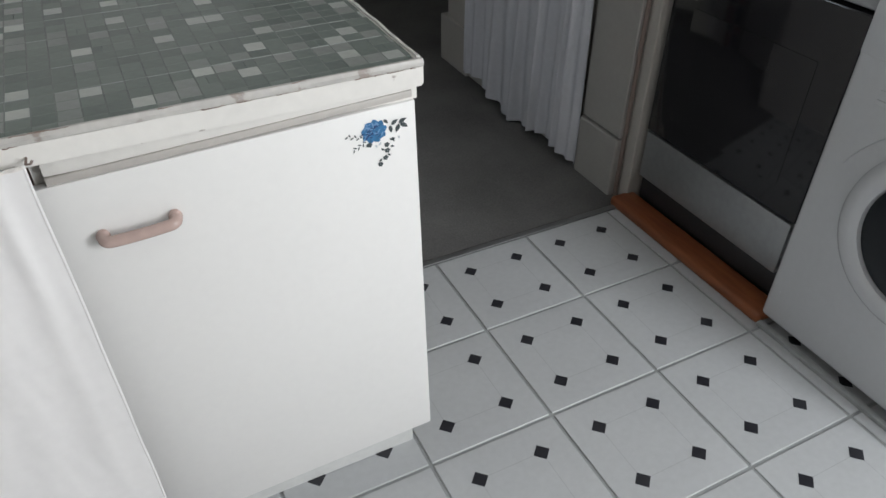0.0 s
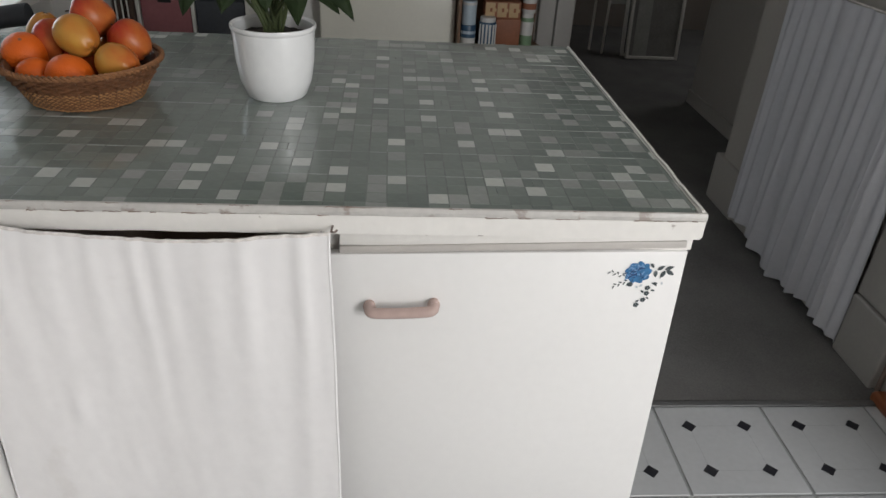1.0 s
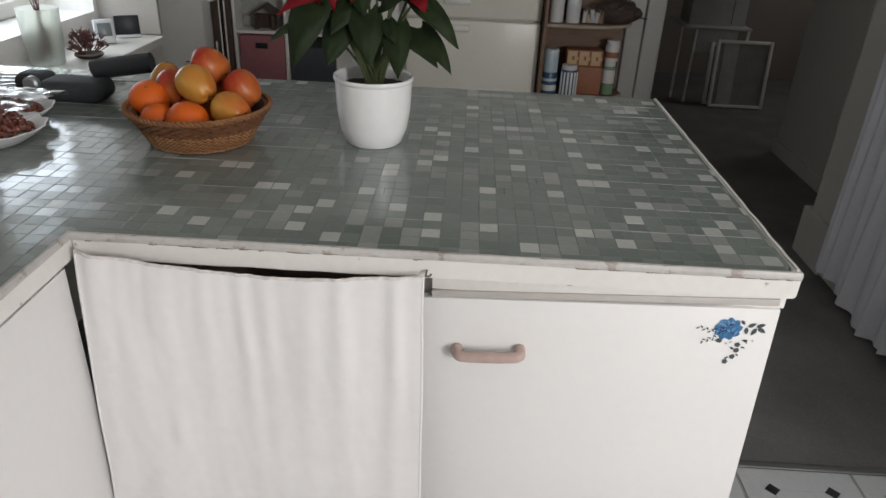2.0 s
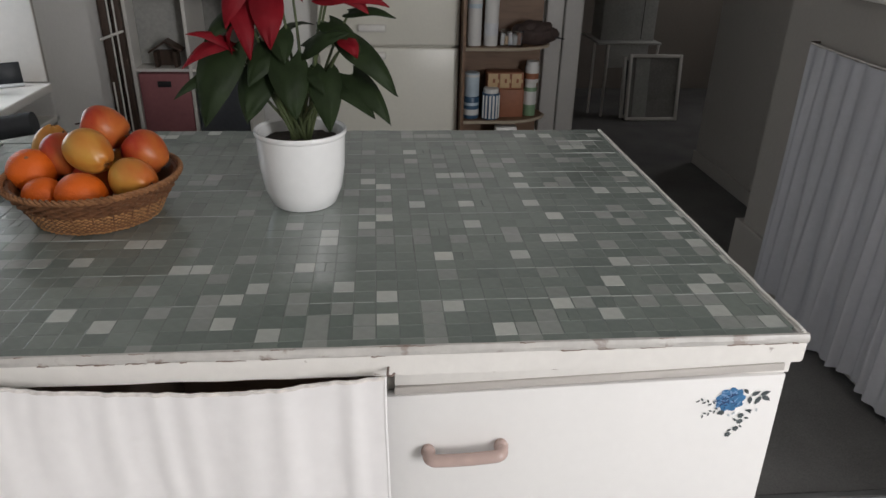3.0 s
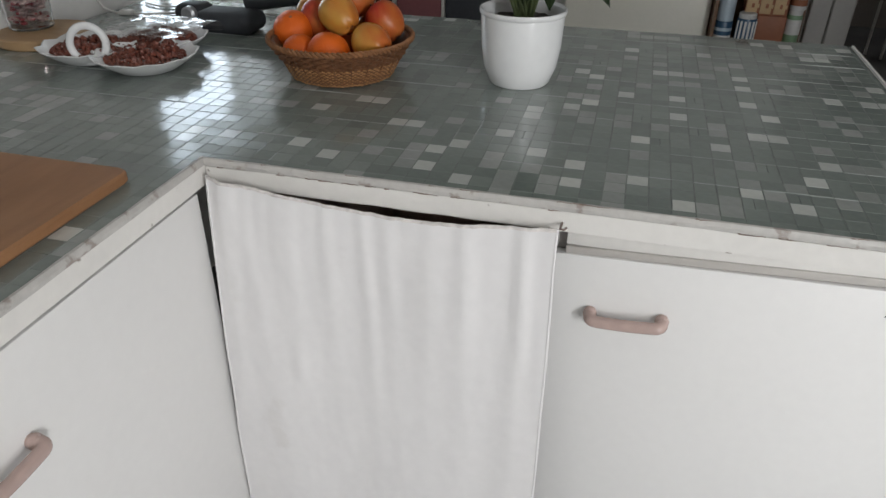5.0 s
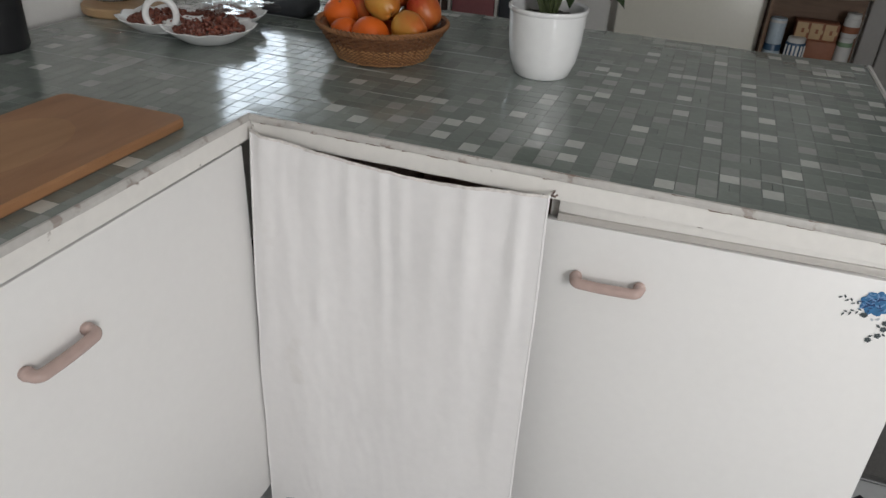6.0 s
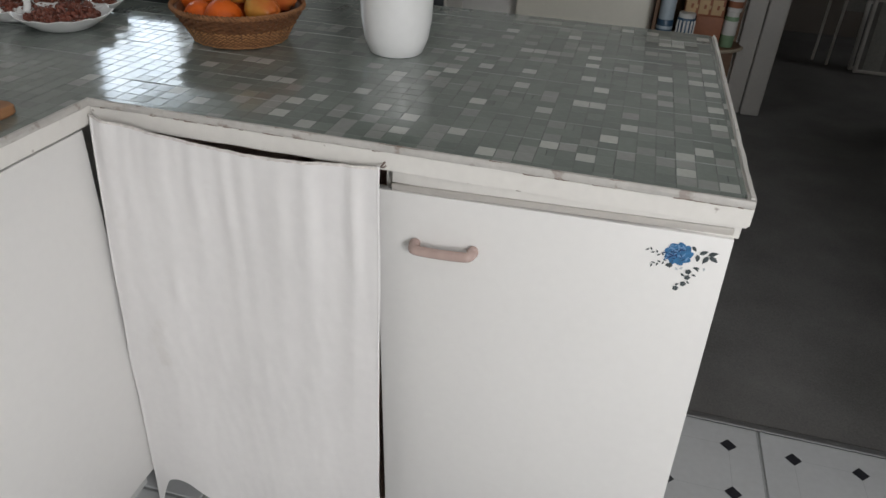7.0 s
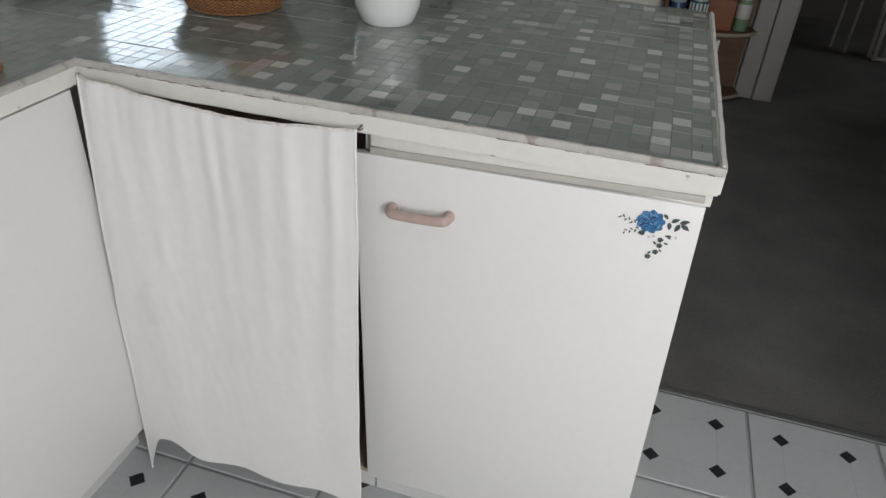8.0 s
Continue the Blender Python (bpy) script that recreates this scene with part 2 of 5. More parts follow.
GREENS = [(0.174, 0.203, 0.187), (0.212, 0.242, 0.223), (0.253, 0.278, 0.259), (0.196, 0.232, 0.212), (0.28, 0.302, 0.28), (0.217, 0.23, 0.227), (0.243, 0.272, 0.251), (0.181, 0.2, 0.194), (0.228, 0.261, 0.239)]
LIGHTS = [(0.47, 0.49, 0.465), (0.53, 0.55, 0.52), (0.59, 0.61, 0.57)]
M = dict(
    laminate=mat("white_laminate", (0.80, 0.785, 0.77), 0.42, spread=0.02, blotch=3, bump=0.03, bump_scale=350),
    edge=mat("worn_white_paint", (0.76, 0.735, 0.70), 0.45, spread=0.05, bump=0.25, bump_scale=90, stain=((0.16, 0.11, 0.08), 38, 0.675, 0.8)),
    inside=mat("dark_cupboard_inside", (0.46, 0.35, 0.28), 0.8),
    carcass=mat("carcass_white", (0.70, 0.68, 0.65), 0.5, spread=0.05),
    kick=mat("grey_plinth", (0.66, 0.66, 0.65), 0.5, spread=0.08, blotch=9),
    channel=mat("grey_channel", (0.48, 0.45, 0.42), 0.45, spread=0.08),
    cloth=mat("white_cotton", (0.80, 0.78, 0.776), 0.95, spread=0.03, blotch=5, bump=0.14, bump_scale=1300, sheen=0.2, stain=((0.60, 0.56, 0.51), 9, 0.64, 0.18)),
    cord=mat("grubby_hem", (0.72, 0.68, 0.65), 0.9, spread=0.3, grain=120, blotch=25),
    net=mat("lilac_white_net", (0.55, 0.55, 0.585), 0.9, spread=0.05, bump=0.3, bump_scale=700),
    handle=mat("dusty_pink_plastic", (0.47, 0.345, 0.31), 0.25, spread=0.08, blotch=30, bump=0.02),
    bead=mat("grubby_bead", (0.50, 0.48, 0.455), 0.42, spread=0.14, grain=90, blotch=14, bump=0.3, bump_scale=120, stain=((0.20, 0.14, 0.11), 30, 0.575, 0.6)),
    joint_line=mat("glossy_joint", (0.185, 0.205, 0.193), 0.13, spread=0.25, grain=40, bump=0.0, spec=1.0),
    # paler than the pieces: the seams' reflected glint is put into the colour
    ridge=mat("glossy_seam", (0.32, 0.345, 0.33), 0.2, spread=0.2),
    grout=mat("grout_grey", (0.21, 0.225, 0.215), 0.3),
    mosaic=mosaic("mosaic_grey_green", GREENS, True),
    mosaic_far=mosaic("mosaic_grey_green_joined", GREENS, False),
    light=mosaic("mosaic_pale", LIGHTS, True),
    light_far=mosaic("mosaic_pale_joined", LIGHTS, False),
    mid=mosaic("mosaic_mid", [(0.275, 0.298, 0.28), (0.32, 0.345, 0.322), (0.36, 0.378, 0.355)], True),
    mid_far=mosaic("mosaic_mid_joined", [(0.275, 0.298, 0.28), (0.32, 0.345, 0.322), (0.36, 0.378, 0.355)], False),
    vinyl=mat("white_floor_tile", (0.485, 0.495, 0.505), 0.34, spread=0.06, blotch=5, bump=0.05, bump_scale=150),
    black_tile=mat("black_inlay", (0.022, 0.022, 0.028), 0.3),
    joint=mat("grey_joint", (0.33, 0.34, 0.34), 0.6, spread=0.15),
    hair=mat("faint_joint", (0.40, 0.41, 0.42), 0.5),
    carpet=mat("charcoal_carpet", (0.142, 0.138, 0.134), 1.0, spread=0.3, grain=250, blotch=4, bump=0.9, bump_scale=420, spec=0.1),
    strip=mat("carpet_edge_strip", (0.2, 0.2, 0.2), 0.4, metal=0.6),
    wall=mat("painted_wall", (0.40, 0.375, 0.345), 0.85, spread=0.05, blotch=2.5, bump=0.2, bump_scale=60),
    wall_white=mat("white_wall", (0.74, 0.73, 0.71), 0.85, spread=0.04, blotch=2.5, bump=0.15, bump_scale=60),
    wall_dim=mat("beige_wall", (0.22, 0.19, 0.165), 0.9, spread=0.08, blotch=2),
    ceiling=mat("ceiling_white", (0.78, 0.77, 0.75), 0.9, spread=0.03),
    gloss=mat("white_gloss_trim", (0.74, 0.72, 0.68), 0.35, spread=0.05),
    # white trim with the shade at the doorway and pier put into its colour
    frame_shaded=mat("shaded_white_gloss", (0.34, 0.325, 0.305), 0.45, spread=0.06),
    threshold=wood("orange_wood", (0.18, 0.052, 0.02), (0.27, 0.088, 0.033), 0.4, 6, (8, 1, 8)),
    shelf=wood("brown_shelf_board", (0.125, 0.066, 0.034), (0.19, 0.105, 0.058), 0.5, 6, (1, 6, 6)),
    board=wood("beech_board", (0.27, 0.125, 0.055), (0.36, 0.18, 0.085), 0.5, 5, (6, 1, 6)),
    board_pale=wood("pale_round_board", (0.36, 0.22, 0.11), (0.46, 0.30, 0.16), 0.5, 5, (1, 6, 6)),
    board_worn=wood("beech_board_worn", (0.33, 0.17, 0.08), (0.42, 0.235, 0.12), 0.6, 5, (6, 1, 6)),
    dark_wood=wood("dark_brown_wood", (0.05, 0.03, 0.022), (0.085, 0.055, 0.04), 0.5, 6, (6, 6, 1)),
    enamel=mat("white_enamel", (0.58, 0.59, 0.61), 0.25, spread=0.03, bump=0.02),
    fridge=mat("cream_enamel", (0.72, 0.70, 0.62), 0.3, spread=0.03, bump=0.03, bump_scale=250),
    black=mat("black_plastic", (0.02, 0.02, 0.022), 0.45, spread=0.2),
    charcoal=mat("charcoal_plastic", (0.03, 0.033, 0.038), 0.75, spread=0.2),
    oven_glass=mat("black_oven_glass", (0.012, 0.012, 0.014), 0.08, spread=0.1, bump=0.0),
    steel=mat("brushed_grey_metal", (0.36, 0.37, 0.38), 0.4, metal=0.7, spread=0.1),
    chrome=mat("grey_ring", (0.55, 0.56, 0.58), 0.3, spread=0.05),
    ceramic=mat("white_ceramic", (0.82, 0.82, 0.82), 0.2, spread=0.03, bump=0.08, bump_scale=70, coat=0.2),
    soil=mat("potting_soil", (0.03, 0.022, 0.016), 1.0, spread=0.4, bump=1.0, bump_scale=180),
    leaf=mat("dark_green_leaf", (0.015, 0.026, 0.009), 0.6, spec=0.18, spread=0.4, grain=40, blotch=12, bump=0.6, bump_scale=60),
    stem=mat("green_stem", (0.065, 0.085, 0.032), 0.5, spread=0.25),
    red=mat("red_spathe", (0.155, 0.003, 0.008), 0.65, spec=0.18, spread=0.2, blotch=20, bump=0.3, bump_scale=80),
    wicker=mat("wicker", (0.24, 0.105, 0.042), 0.65, spread=0.4, grain=120, blotch=40, bump=0.5, bump_scale=300),
    wicker_dark=mat("wicker_dark", (0.15, 0.062, 0.026), 0.6, spread=0.35, grain=120, blotch=30, bump=0.4, bump_scale=300),
    straw=mat("straw_gold", (0.37, 0.19, 0.08), 0.6, spread=0.4, grain=150, blotch=50, bump=0.4, bump_scale=300),
    orange=fruit_skin("orange_peel", (0.66, 0.10, 0.008), (0.74, 0.145, 0.012), 9, 0.42, 0.6, 2.0),
    apple_red=fruit_skin("red_apple_skin", (0.37, 0.022, 0.012), (0.50, 0.135, 0.03), 22, 0.36, 0.05, 6.0),
    apple_yellow=fruit_skin("yellow_apple_skin", (0.48, 0.12, 0.025), (0.55, 0.295, 0.055), 16, 0.28, 0.05, -9.0),
    pear=fruit_skin("yellow_quince_skin", (0.50, 0.165, 0.03), (0.56, 0.315, 0.06), 18, 0.3, 0.08, -5.0),
    nuts=mat("red_brown_nuts", (0.18, 0.055, 0.036), 0.4, spread=0.5, grain=80, blotch=60, bump=0.5, bump_scale=120),
    wrap=glass("clear_wrap", (1, 1, 1), 0.08),
    clear=glass("clear_glass"),
    frosted=glass("cloudy_glass", (0.90, 0.93, 0.88), 0.35),
    pink=mat("dusty_rose_fabric_box", (0.34, 0.13, 0.14), 0.8, spread=0.1, bump=0.3, bump_scale=500),
    slate=mat("slate_fabric_box", (0.06, 0.065, 0.075), 0.85, spread=0.15, bump=0.3, bump_scale=500),
    grey_panel=mat("grey_panel", (0.24, 0.235, 0.22), 0.6, spread=0.25, blotch=9),
    pale_panel=mat("pale_grey_panel", (0.38, 0.38, 0.36), 0.6, spread=0.2, blotch=6),
    blue=mat("blue_ink", (0.035, 0.155, 0.325), 0.5, spread=0.35, grain=150, blotch=90),
    blue_pale=mat("pale_blue_ink", (0.16, 0.30, 0.52), 0.5, spread=0.3, grain=150),
    blue_dark=mat("deep_blue_ink", (0.015, 0.05, 0.15), 0.5, spread=0.3, grain=150),
    bud=mat("faint_ink", (0.50, 0.53, 0.56), 0.5, spread=0.2, grain=200),
    ink=mat("dark_green_ink", (0.06, 0.075, 0.08), 0.5, spread=0.4, grain=200),
    paper=mat("white_label", (0.58, 0.57, 0.55), 0.6, spread=0.05),
    tin_blue=mat("blue_tin", (0.035, 0.085, 0.15), 0.35, spread=0.1),
    tin_pale=mat("pale_blue_tin", (0.42, 0.50, 0.56), 0.4, spread=0.1),
    carton=mat("brown_carton", (0.27, 0.10, 0.05), 0.6, spread=0.12),
    band=mat("dull_edge_band", (0.36, 0.30, 0.225), 0.6, spread=0.1),
    tan=mat("tan_letters", (0.48, 0.33, 0.18), 0.6, spread=0.1),
    green_tub=mat("green_tub", (0.17, 0.27, 0.16), 0.5, spread=0.1),
    screen=mat("dark_display", (0.015, 0.018, 0.022), 0.35, bump=0, spec=0.3),
    lcd=mat("grey_lcd", (0.16, 0.18, 0.18), 0.2, bump=0),
    dried=mat("dried_flower", (0.14, 0.06, 0.055), 0.9, spread=0.5),
    bag_cloth=mat("dark_brown_bag", (0.045, 0.028, 0.024), 0.8, spread=0.3, bump=0.5, bump_scale=90),
    sweets=mat("red_white_sweets", (0.55, 0.40, 0.38), 0.4, spread=0.2, stain=((0.30, 0.03, 0.04), 45, 0.52, 1.0)),
    chip=mat("bare_brown_edge", (0.22, 0.155, 0.125), 0.7, spread=0.3),
    copper=mat("brown_red_edge", (0.20, 0.15, 0.13), 0.6),
)

# ---- mesh helpers ----


def box(bm, x0, x1, y0, y1, z0, z1, bevel=0.0, seg=2):
    made = bmesh.ops.create_cube(bm, size=1.0, matrix=Matrix.Translation(((x0 + x1) / 2, (y0 + y1) / 2, (z0 + z1) / 2)) @ Matrix.Diagonal((x1 - x0, y1 - y0, z1 - z0, 1)))
    if bevel:
        edges = list({e for v in made["verts"] for e in v.link_edges})
        bmesh.ops.bevel(bm, geom=edges, offset=bevel, segments=seg, affect="EDGES", profile=0.5)
    return bm


def boxed(*a, **k):
    return box(bmesh.new(), *a, **k)


def lathe(bm, profile, seg=40, center=(0, 0, 0)):
    """A turned body from (radius, height) pairs."""
    rings = []
    for r, z in profile:
        rings.append([bm.verts.new((center[0] + r * math.cos(2 * math.pi * i / seg), center[1] + r * math.sin(2 * math.pi * i / seg), center[2] + z)) for i in range(seg)])
    for a, b in zip(rings, rings[1:]):
        for i in range(seg):
            bm.faces.new((a[i], a[(i + 1) % seg], b[(i + 1) % seg], b[i]))
    bm.faces.new(list(reversed(rings[0])))
    bm.faces.new(rings[-1])
    return bm


def tube(bm, pts, radius, seg=8, taper=1.0):
    """A round rod along points."""
    pts = [Vector(p) for p in pts]
    rings = []
    for i, p in enumerate(pts):
        d = (pts[min(i + 1, len(pts) - 1)] - pts[max(i - 1, 0)]).normalized()
        side = d.cross(Vector((0.13, 0.31, 0.94))).normalized()
        up = d.cross(side)
        r = radius * (1 + (taper - 1) * i / max(1, len(pts) - 1))
        rings.append([bm.verts.new(p + r * (math.cos(2 * math.pi * k / seg) * side + math.sin(2 * math.pi * k / seg) * up)) for k in range(seg)])
    for a, b in zip(rings, rings[1:]):
        for k in range(seg):
            bm.faces.new((a[k], b[k], b[(k + 1) % seg], a[(k + 1) % seg]))
    bm.faces.new(rings[0])
    bm.faces.new(list(reversed(rings[-1])))
    return bm


def sheet(bm, fn, nu, nv, thick=0.0):
    """A surface fn(u, v) over the unit square."""
    grid = [[bm.verts.new(fn(i / nu, j / nv)) for j in range(nv + 1)] for i in range(nu + 1)]
    for i in range(nu):
        for j in range(nv):
            bm.faces.new((grid[i][j], grid[i + 1][j], grid[i + 1][j + 1], grid[i][j + 1]))
    if thick:
        bm.normal_update()
        bmesh.ops.solidify(bm, geom=list(bm.faces), thickness=thick)
    return bm


def mesh_of(bm, name, material, smooth=True):
    bmesh.ops.recalc_face_normals(bm, faces=list(bm.faces))
    data = bpy.data.meshes.new(name)
    for f in bm.faces:
        f.smooth = smooth
    bm.to_mesh(data)
    bm.free()
    for m in material if isinstance(material, (list, tuple)) else [material]:
        data.materials.append(m)
    if smooth:
        data.set_sharp_from_angle(angle=radians(38))
    return data


def part(name, bm, material, parent=None, label="", smooth=True):
    ob = new(name, mesh_of(bm, name, material, smooth))
    if parent:
        ob.parent = parent
    if label:
        ob["label"] = label
    return ob


def thing(name, at, label, category, group=""):
    ob = new(name)
    ob.empty_display_size = 0.05
    ob.location = at
    return tagged(ob, label, category, group)


def structure(name, bm, material, label="", category="structure", smooth=False):
    return tagged(part(name, bm, material, smooth=smooth), label, category, kind="structure")


# ---- large structure ----
def wall_with_hole(name, axis, p0, p1, a0, a1, z1, hole, material, label):
    """A wall slab from p0 to p1 across, a0 to a1 along, with one opening (from, to, low, high)."""
    h0, h1, hz0, hz1 = hole
    bm = bmesh.new()
    for s in ((a0, h0, 0, z1), (h1, a1, 0, z1), (h0, h1, 0, hz0), (h0, h1, hz1, z1)):
        if s[1] - s[0] > 0.001 and s[3] - s[2] > 0.001:
            if axis == "x":
                box(bm, p0, p1, s[0], s[1], s[2], s[3])
            else:
                box(bm, s[0], s[1], p0, p1, s[2], s[3])
    return structure(name, bm, material, label, "wall")


TOP = 2.4
wall_with_hole("wall_west", "x", -1.95, -1.70, -2.5, 3.25, TOP, (0.88, 1.54, 0.92, 1.46), M["wall_white"], "white painted wall with a window opening")
wall_with_hole("wall_south", "y", -2.5, -2.25, -1.70, 1.70, TOP, (1.0, 1.64, 0.85, 2.14), M["wall_white"], "white painted wall with a wide window opening")
structure("wall_east", boxed(1.70, 1.95, -2.5, 0.62, 0, TOP), M["wall"], "plain painted wall behind the cooker", "wall")
structure("wall_pier", boxed(1.0, 1.70, 0.66, 1.90, 0, TOP), M["wall"], "grey painted wall behind a long curtain", "wall")
structure("wall_passage", boxed(1.39, 1.70, 1.90, 3.25, 0, TOP), M["wall"], "grey painted passage wall", "wall")
wall_with_hole("wall_north", "y", 3.12, 3.25, -1.70, 1.38, TOP, (0.56, 1.38, 0, 2.02), M["wall_white"], "white wall with an open doorway")
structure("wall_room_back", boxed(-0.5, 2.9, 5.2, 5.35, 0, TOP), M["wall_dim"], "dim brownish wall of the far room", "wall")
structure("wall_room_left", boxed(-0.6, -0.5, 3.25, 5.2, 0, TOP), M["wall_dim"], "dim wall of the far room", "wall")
# the opening is added to hold the far room's fill lamp
wall_with_hole("wall_room_right", "x", 2.8, 2.9, 3.25, 5.2, TOP, (3.7, 4.5, 1.0, 1.9), M["wall_dim"], "dim wall of the far room with an added, unseen opening")
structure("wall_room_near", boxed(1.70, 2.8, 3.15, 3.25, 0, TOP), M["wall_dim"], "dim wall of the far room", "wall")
structure("ceiling", boxed(-1.95, 2.9, -2.5, 5.35, TOP, TOP + 0.1), M["ceiling"], "white plaster ceiling", "ceiling")
structure("carpet", boxed(-1.70, 2.9, 0.603, 5.35, -0.05, 0.002), M["carpet"], "worn charcoal grey carpet", "carpet")
edge_strip = structure("trim_carpet_edge", boxed(-1.70, 0.97, 0.592, 0.612, 0.0, 0.007, bevel=0.003), M["strip"], "thin dark metal carpet edge strip", "trim")
structure("floor_screed", boxed(-1.95, 1.95, -2.5, 0.603, -0.06, -0.004), M["joint"], "grey joints between floor tiles", "floor")

# windows
def window(name, axis, at, a0, a1, z0, z1):
    w = tagged(new(name), "white framed window with bright daylight", "window", kind="structure")
    bm = bmesh.new()
    f = 0.05
    mid = (a0 + a1) / 2
    for s in ((a0, a0 + f, z0, z1), (a1 - f, a1, z0, z1), (a0 + f, a1 - f, z0, z0 + f), (a0 + f, a1 - f, z1 - f, z1), (mid - 0.025, mid + 0.025, z0 + f, z1 - f)):
        if axis == "x":
            box(bm, at - 0.03, at + 0.03, s[0], s[1], s[2], s[3], 0.004, 1)
        else:
            box(bm, s[0], s[1], at - 0.03, at + 0.03, s[2], s[3], 0.004, 1)
    part("window_frame", bm, M["gloss"], w)
    for b0, b1 in ((a0 + f, mid - 0.025), (mid + 0.025, a1 - f)):
        pane = boxed(at - 0.003, at + 0.003, b0, b1, z0 + f, z1 - f) if axis == "x" else boxed(b0, b1, at - 0.003, at + 0.003, z0 + f, z1 - f)
        p = part("pane", pane, M["clear"], w)
        p.visible_shadow = False
    return w


window("window_1", "x", -1.89, 0.88, 1.54, 0.92, 1.46)
# unseen window added round the far room's fill lamp
window("far_room_added_window", "x", 2.86, 3.7, 4.5, 1.0, 1.9)
window("window_2", "y", -2.42, 1.0, 1.64, 0.85, 2.14)

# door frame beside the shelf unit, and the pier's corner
structure("trim_architrave", box(box(bmesh.new(), 0.37, 0.46, 3.07, 3.12, 0, 2.1, 0.006), 0.463, 0.56, 3.055, 3.25, 0, 2.08, 0.008), M["frame_shaded"], "white glossy painted door frame boards", "door frame")
structure("trim_pier_board", box(box(bmesh.new(), 0.975, 1.0, 0.665, 0.86, 0.21, TOP, 0.003), 0.965, 1.0, 0.665, 0.86, 0.0, 0.205, 0.006), M["frame_shaded"], "white board with tall skirting on the pier", "trim")
structure("trim_pier_end", boxed(1.0, 1.10, 0.615, 0.66, 0.0, TOP, 0.004), M["wall"], "beige painted end of the pier", "trim")
structure("trim_corner_bead", tube(bmesh.new(), [(0.990, 0.659, 0.0), (0.990, 0.659, 1.2), (0.990, 0.659, TOP)], 0.007, 8), M["copper"], "worn reddish corner edge of the pier", "trim")
structure("trim_pier_skirting", boxed(0.984, 1.16, 1.70, 1.945, 0.0, 0.205, 0.006), M["wall"], "painted skirting block round the end of the pier", "trim")
structure("trim_ledge", boxed(0.955, 1.0, 0.9, 1.57, 1.125, 1.155, 0.004), M["gloss"], "narrow white ledge above the curtain", "ledge")
structure("baseboard", boxed(1.375, 1.39, 1.90, 3.25, 0.0, 0.08, 0.004), M["wall"], "painted baseboard of the passage", "baseboard")
structure("door_sill", boxed(0.945, 1.035, 0.0, 0.63, -0.004, 0.03, 0.012, 3), M["threshold"], "orange varnished wooden threshold board", "threshold", smooth=True)
structure("trim_vinyl_edge", boxed(0.945, 0.962, -2.25, 0.0, -0.004, 0.012, 0.003), M["joint"], "grey edge strip before the washing machine", "trim")

# ---- the counter ----
def pull_handle(parent, name="handle"):
    """A round-cornered plastic bracket along x, standing off in -y."""
    half, out, r = 0.0450, -0.021, 0.008
    pts = [(-half, 0.001, 0.0), (-half, -0.004, 0.0), (-half, out + r, 0.0)]
    for i in range(1, 7):
        a = radians(15 * i)
        pts.append((-half + r * (1 - math.cos(a)), out + r * (1 - math.sin(a)), -0.0012 * i / 6))
    for i in range(1, 8):
        u = -1 + 2 * i / 8
        pts.append((u * (half - r), out - 0.001 * (1 - u * u), -0.0012 - 0.0005 * (1 - u * u)))
    pts += [(-x, y, z) for x, y, z in reversed(pts[:9])]
    bm = tube(bmesh.new(), pts, 0.0078, 16)
    for s in (-1, 1):
        bmesh.ops.create_uvsphere(bm, u_segments=16, v_segments=10, radius=0.0092, matrix=Matrix.Translation((s * half, -0.006, 0)) @ Matrix.Diagonal((1, 0.9, 1, 1)))
    return part(name, bm, M["handle"], parent, "glossy dusty pink plastic pull handle")


def cabinet_door(cab, w, h, at, turn, sag):
    """A flat slab door, hinged on its right, with its pull."""
    d = part("door", boxed(0, w, 0, 0.016, 0, h, 0.0022, 2), M["laminate"], cab, "white laminate door")
    d.matrix_basis = pose(*at, 0, 0, turn) @ pose(0, 0, 0, 0, sag, 0)
    return d


base_cabinet = thing("base_cabinet", (0, 0, 0), "white base cabinet under the counter, door sagging on its hinges", "cabinet")
bm = bmesh.new()
box(bm, -0.505, -0.490, 0.028, 0.80, 0.10, 0.86)
box(bm, -0.024, -0.012, 0.028, 0.80, 0.10, 0.86)
box(bm, -0.024, -0.012, 0.084, 0.80, 0.0, 0.10)
box(bm, -0.490, -0.020, 0.028, 0.80, 0.10, 0.116)
box(bm, -0.490, -0.020, 0.785, 0.80, 0.116, 0.86)
part("body", bm, M["carcass"], base_cabinet, smooth=False)
part("rail", boxed(-0.492, -0.006, 0.013, 0.027, 0.838, 0.8645, 0.0015), M["edge"], base_cabinet, "white painted rail under the worktop")
ch = part("channel", boxed(0, 0.478, 0.010, 0.026, 0.0, 0.011, 0.002), M["channel"], base_cabinet, "grey metal channel above the door")
ch.matrix_basis = pose(-0.492, 0, 0.826, 0, -2.0, 0)
door = cabinet_door(base_cabinet, 0.505, 0.722, (-0.4975, 0.008, 0.104), 0, -1.5)
hn = pull_handle(door)
hn.matrix_basis = pose(0.1075, 0.0, 0.641, 0, -1.0, 0)
part("plinth", boxed(-0.50, -0.010, 0.066, 0.082, 0.0, 0.10), M["kick"], base_cabinet, "grey plinth", smooth=False)


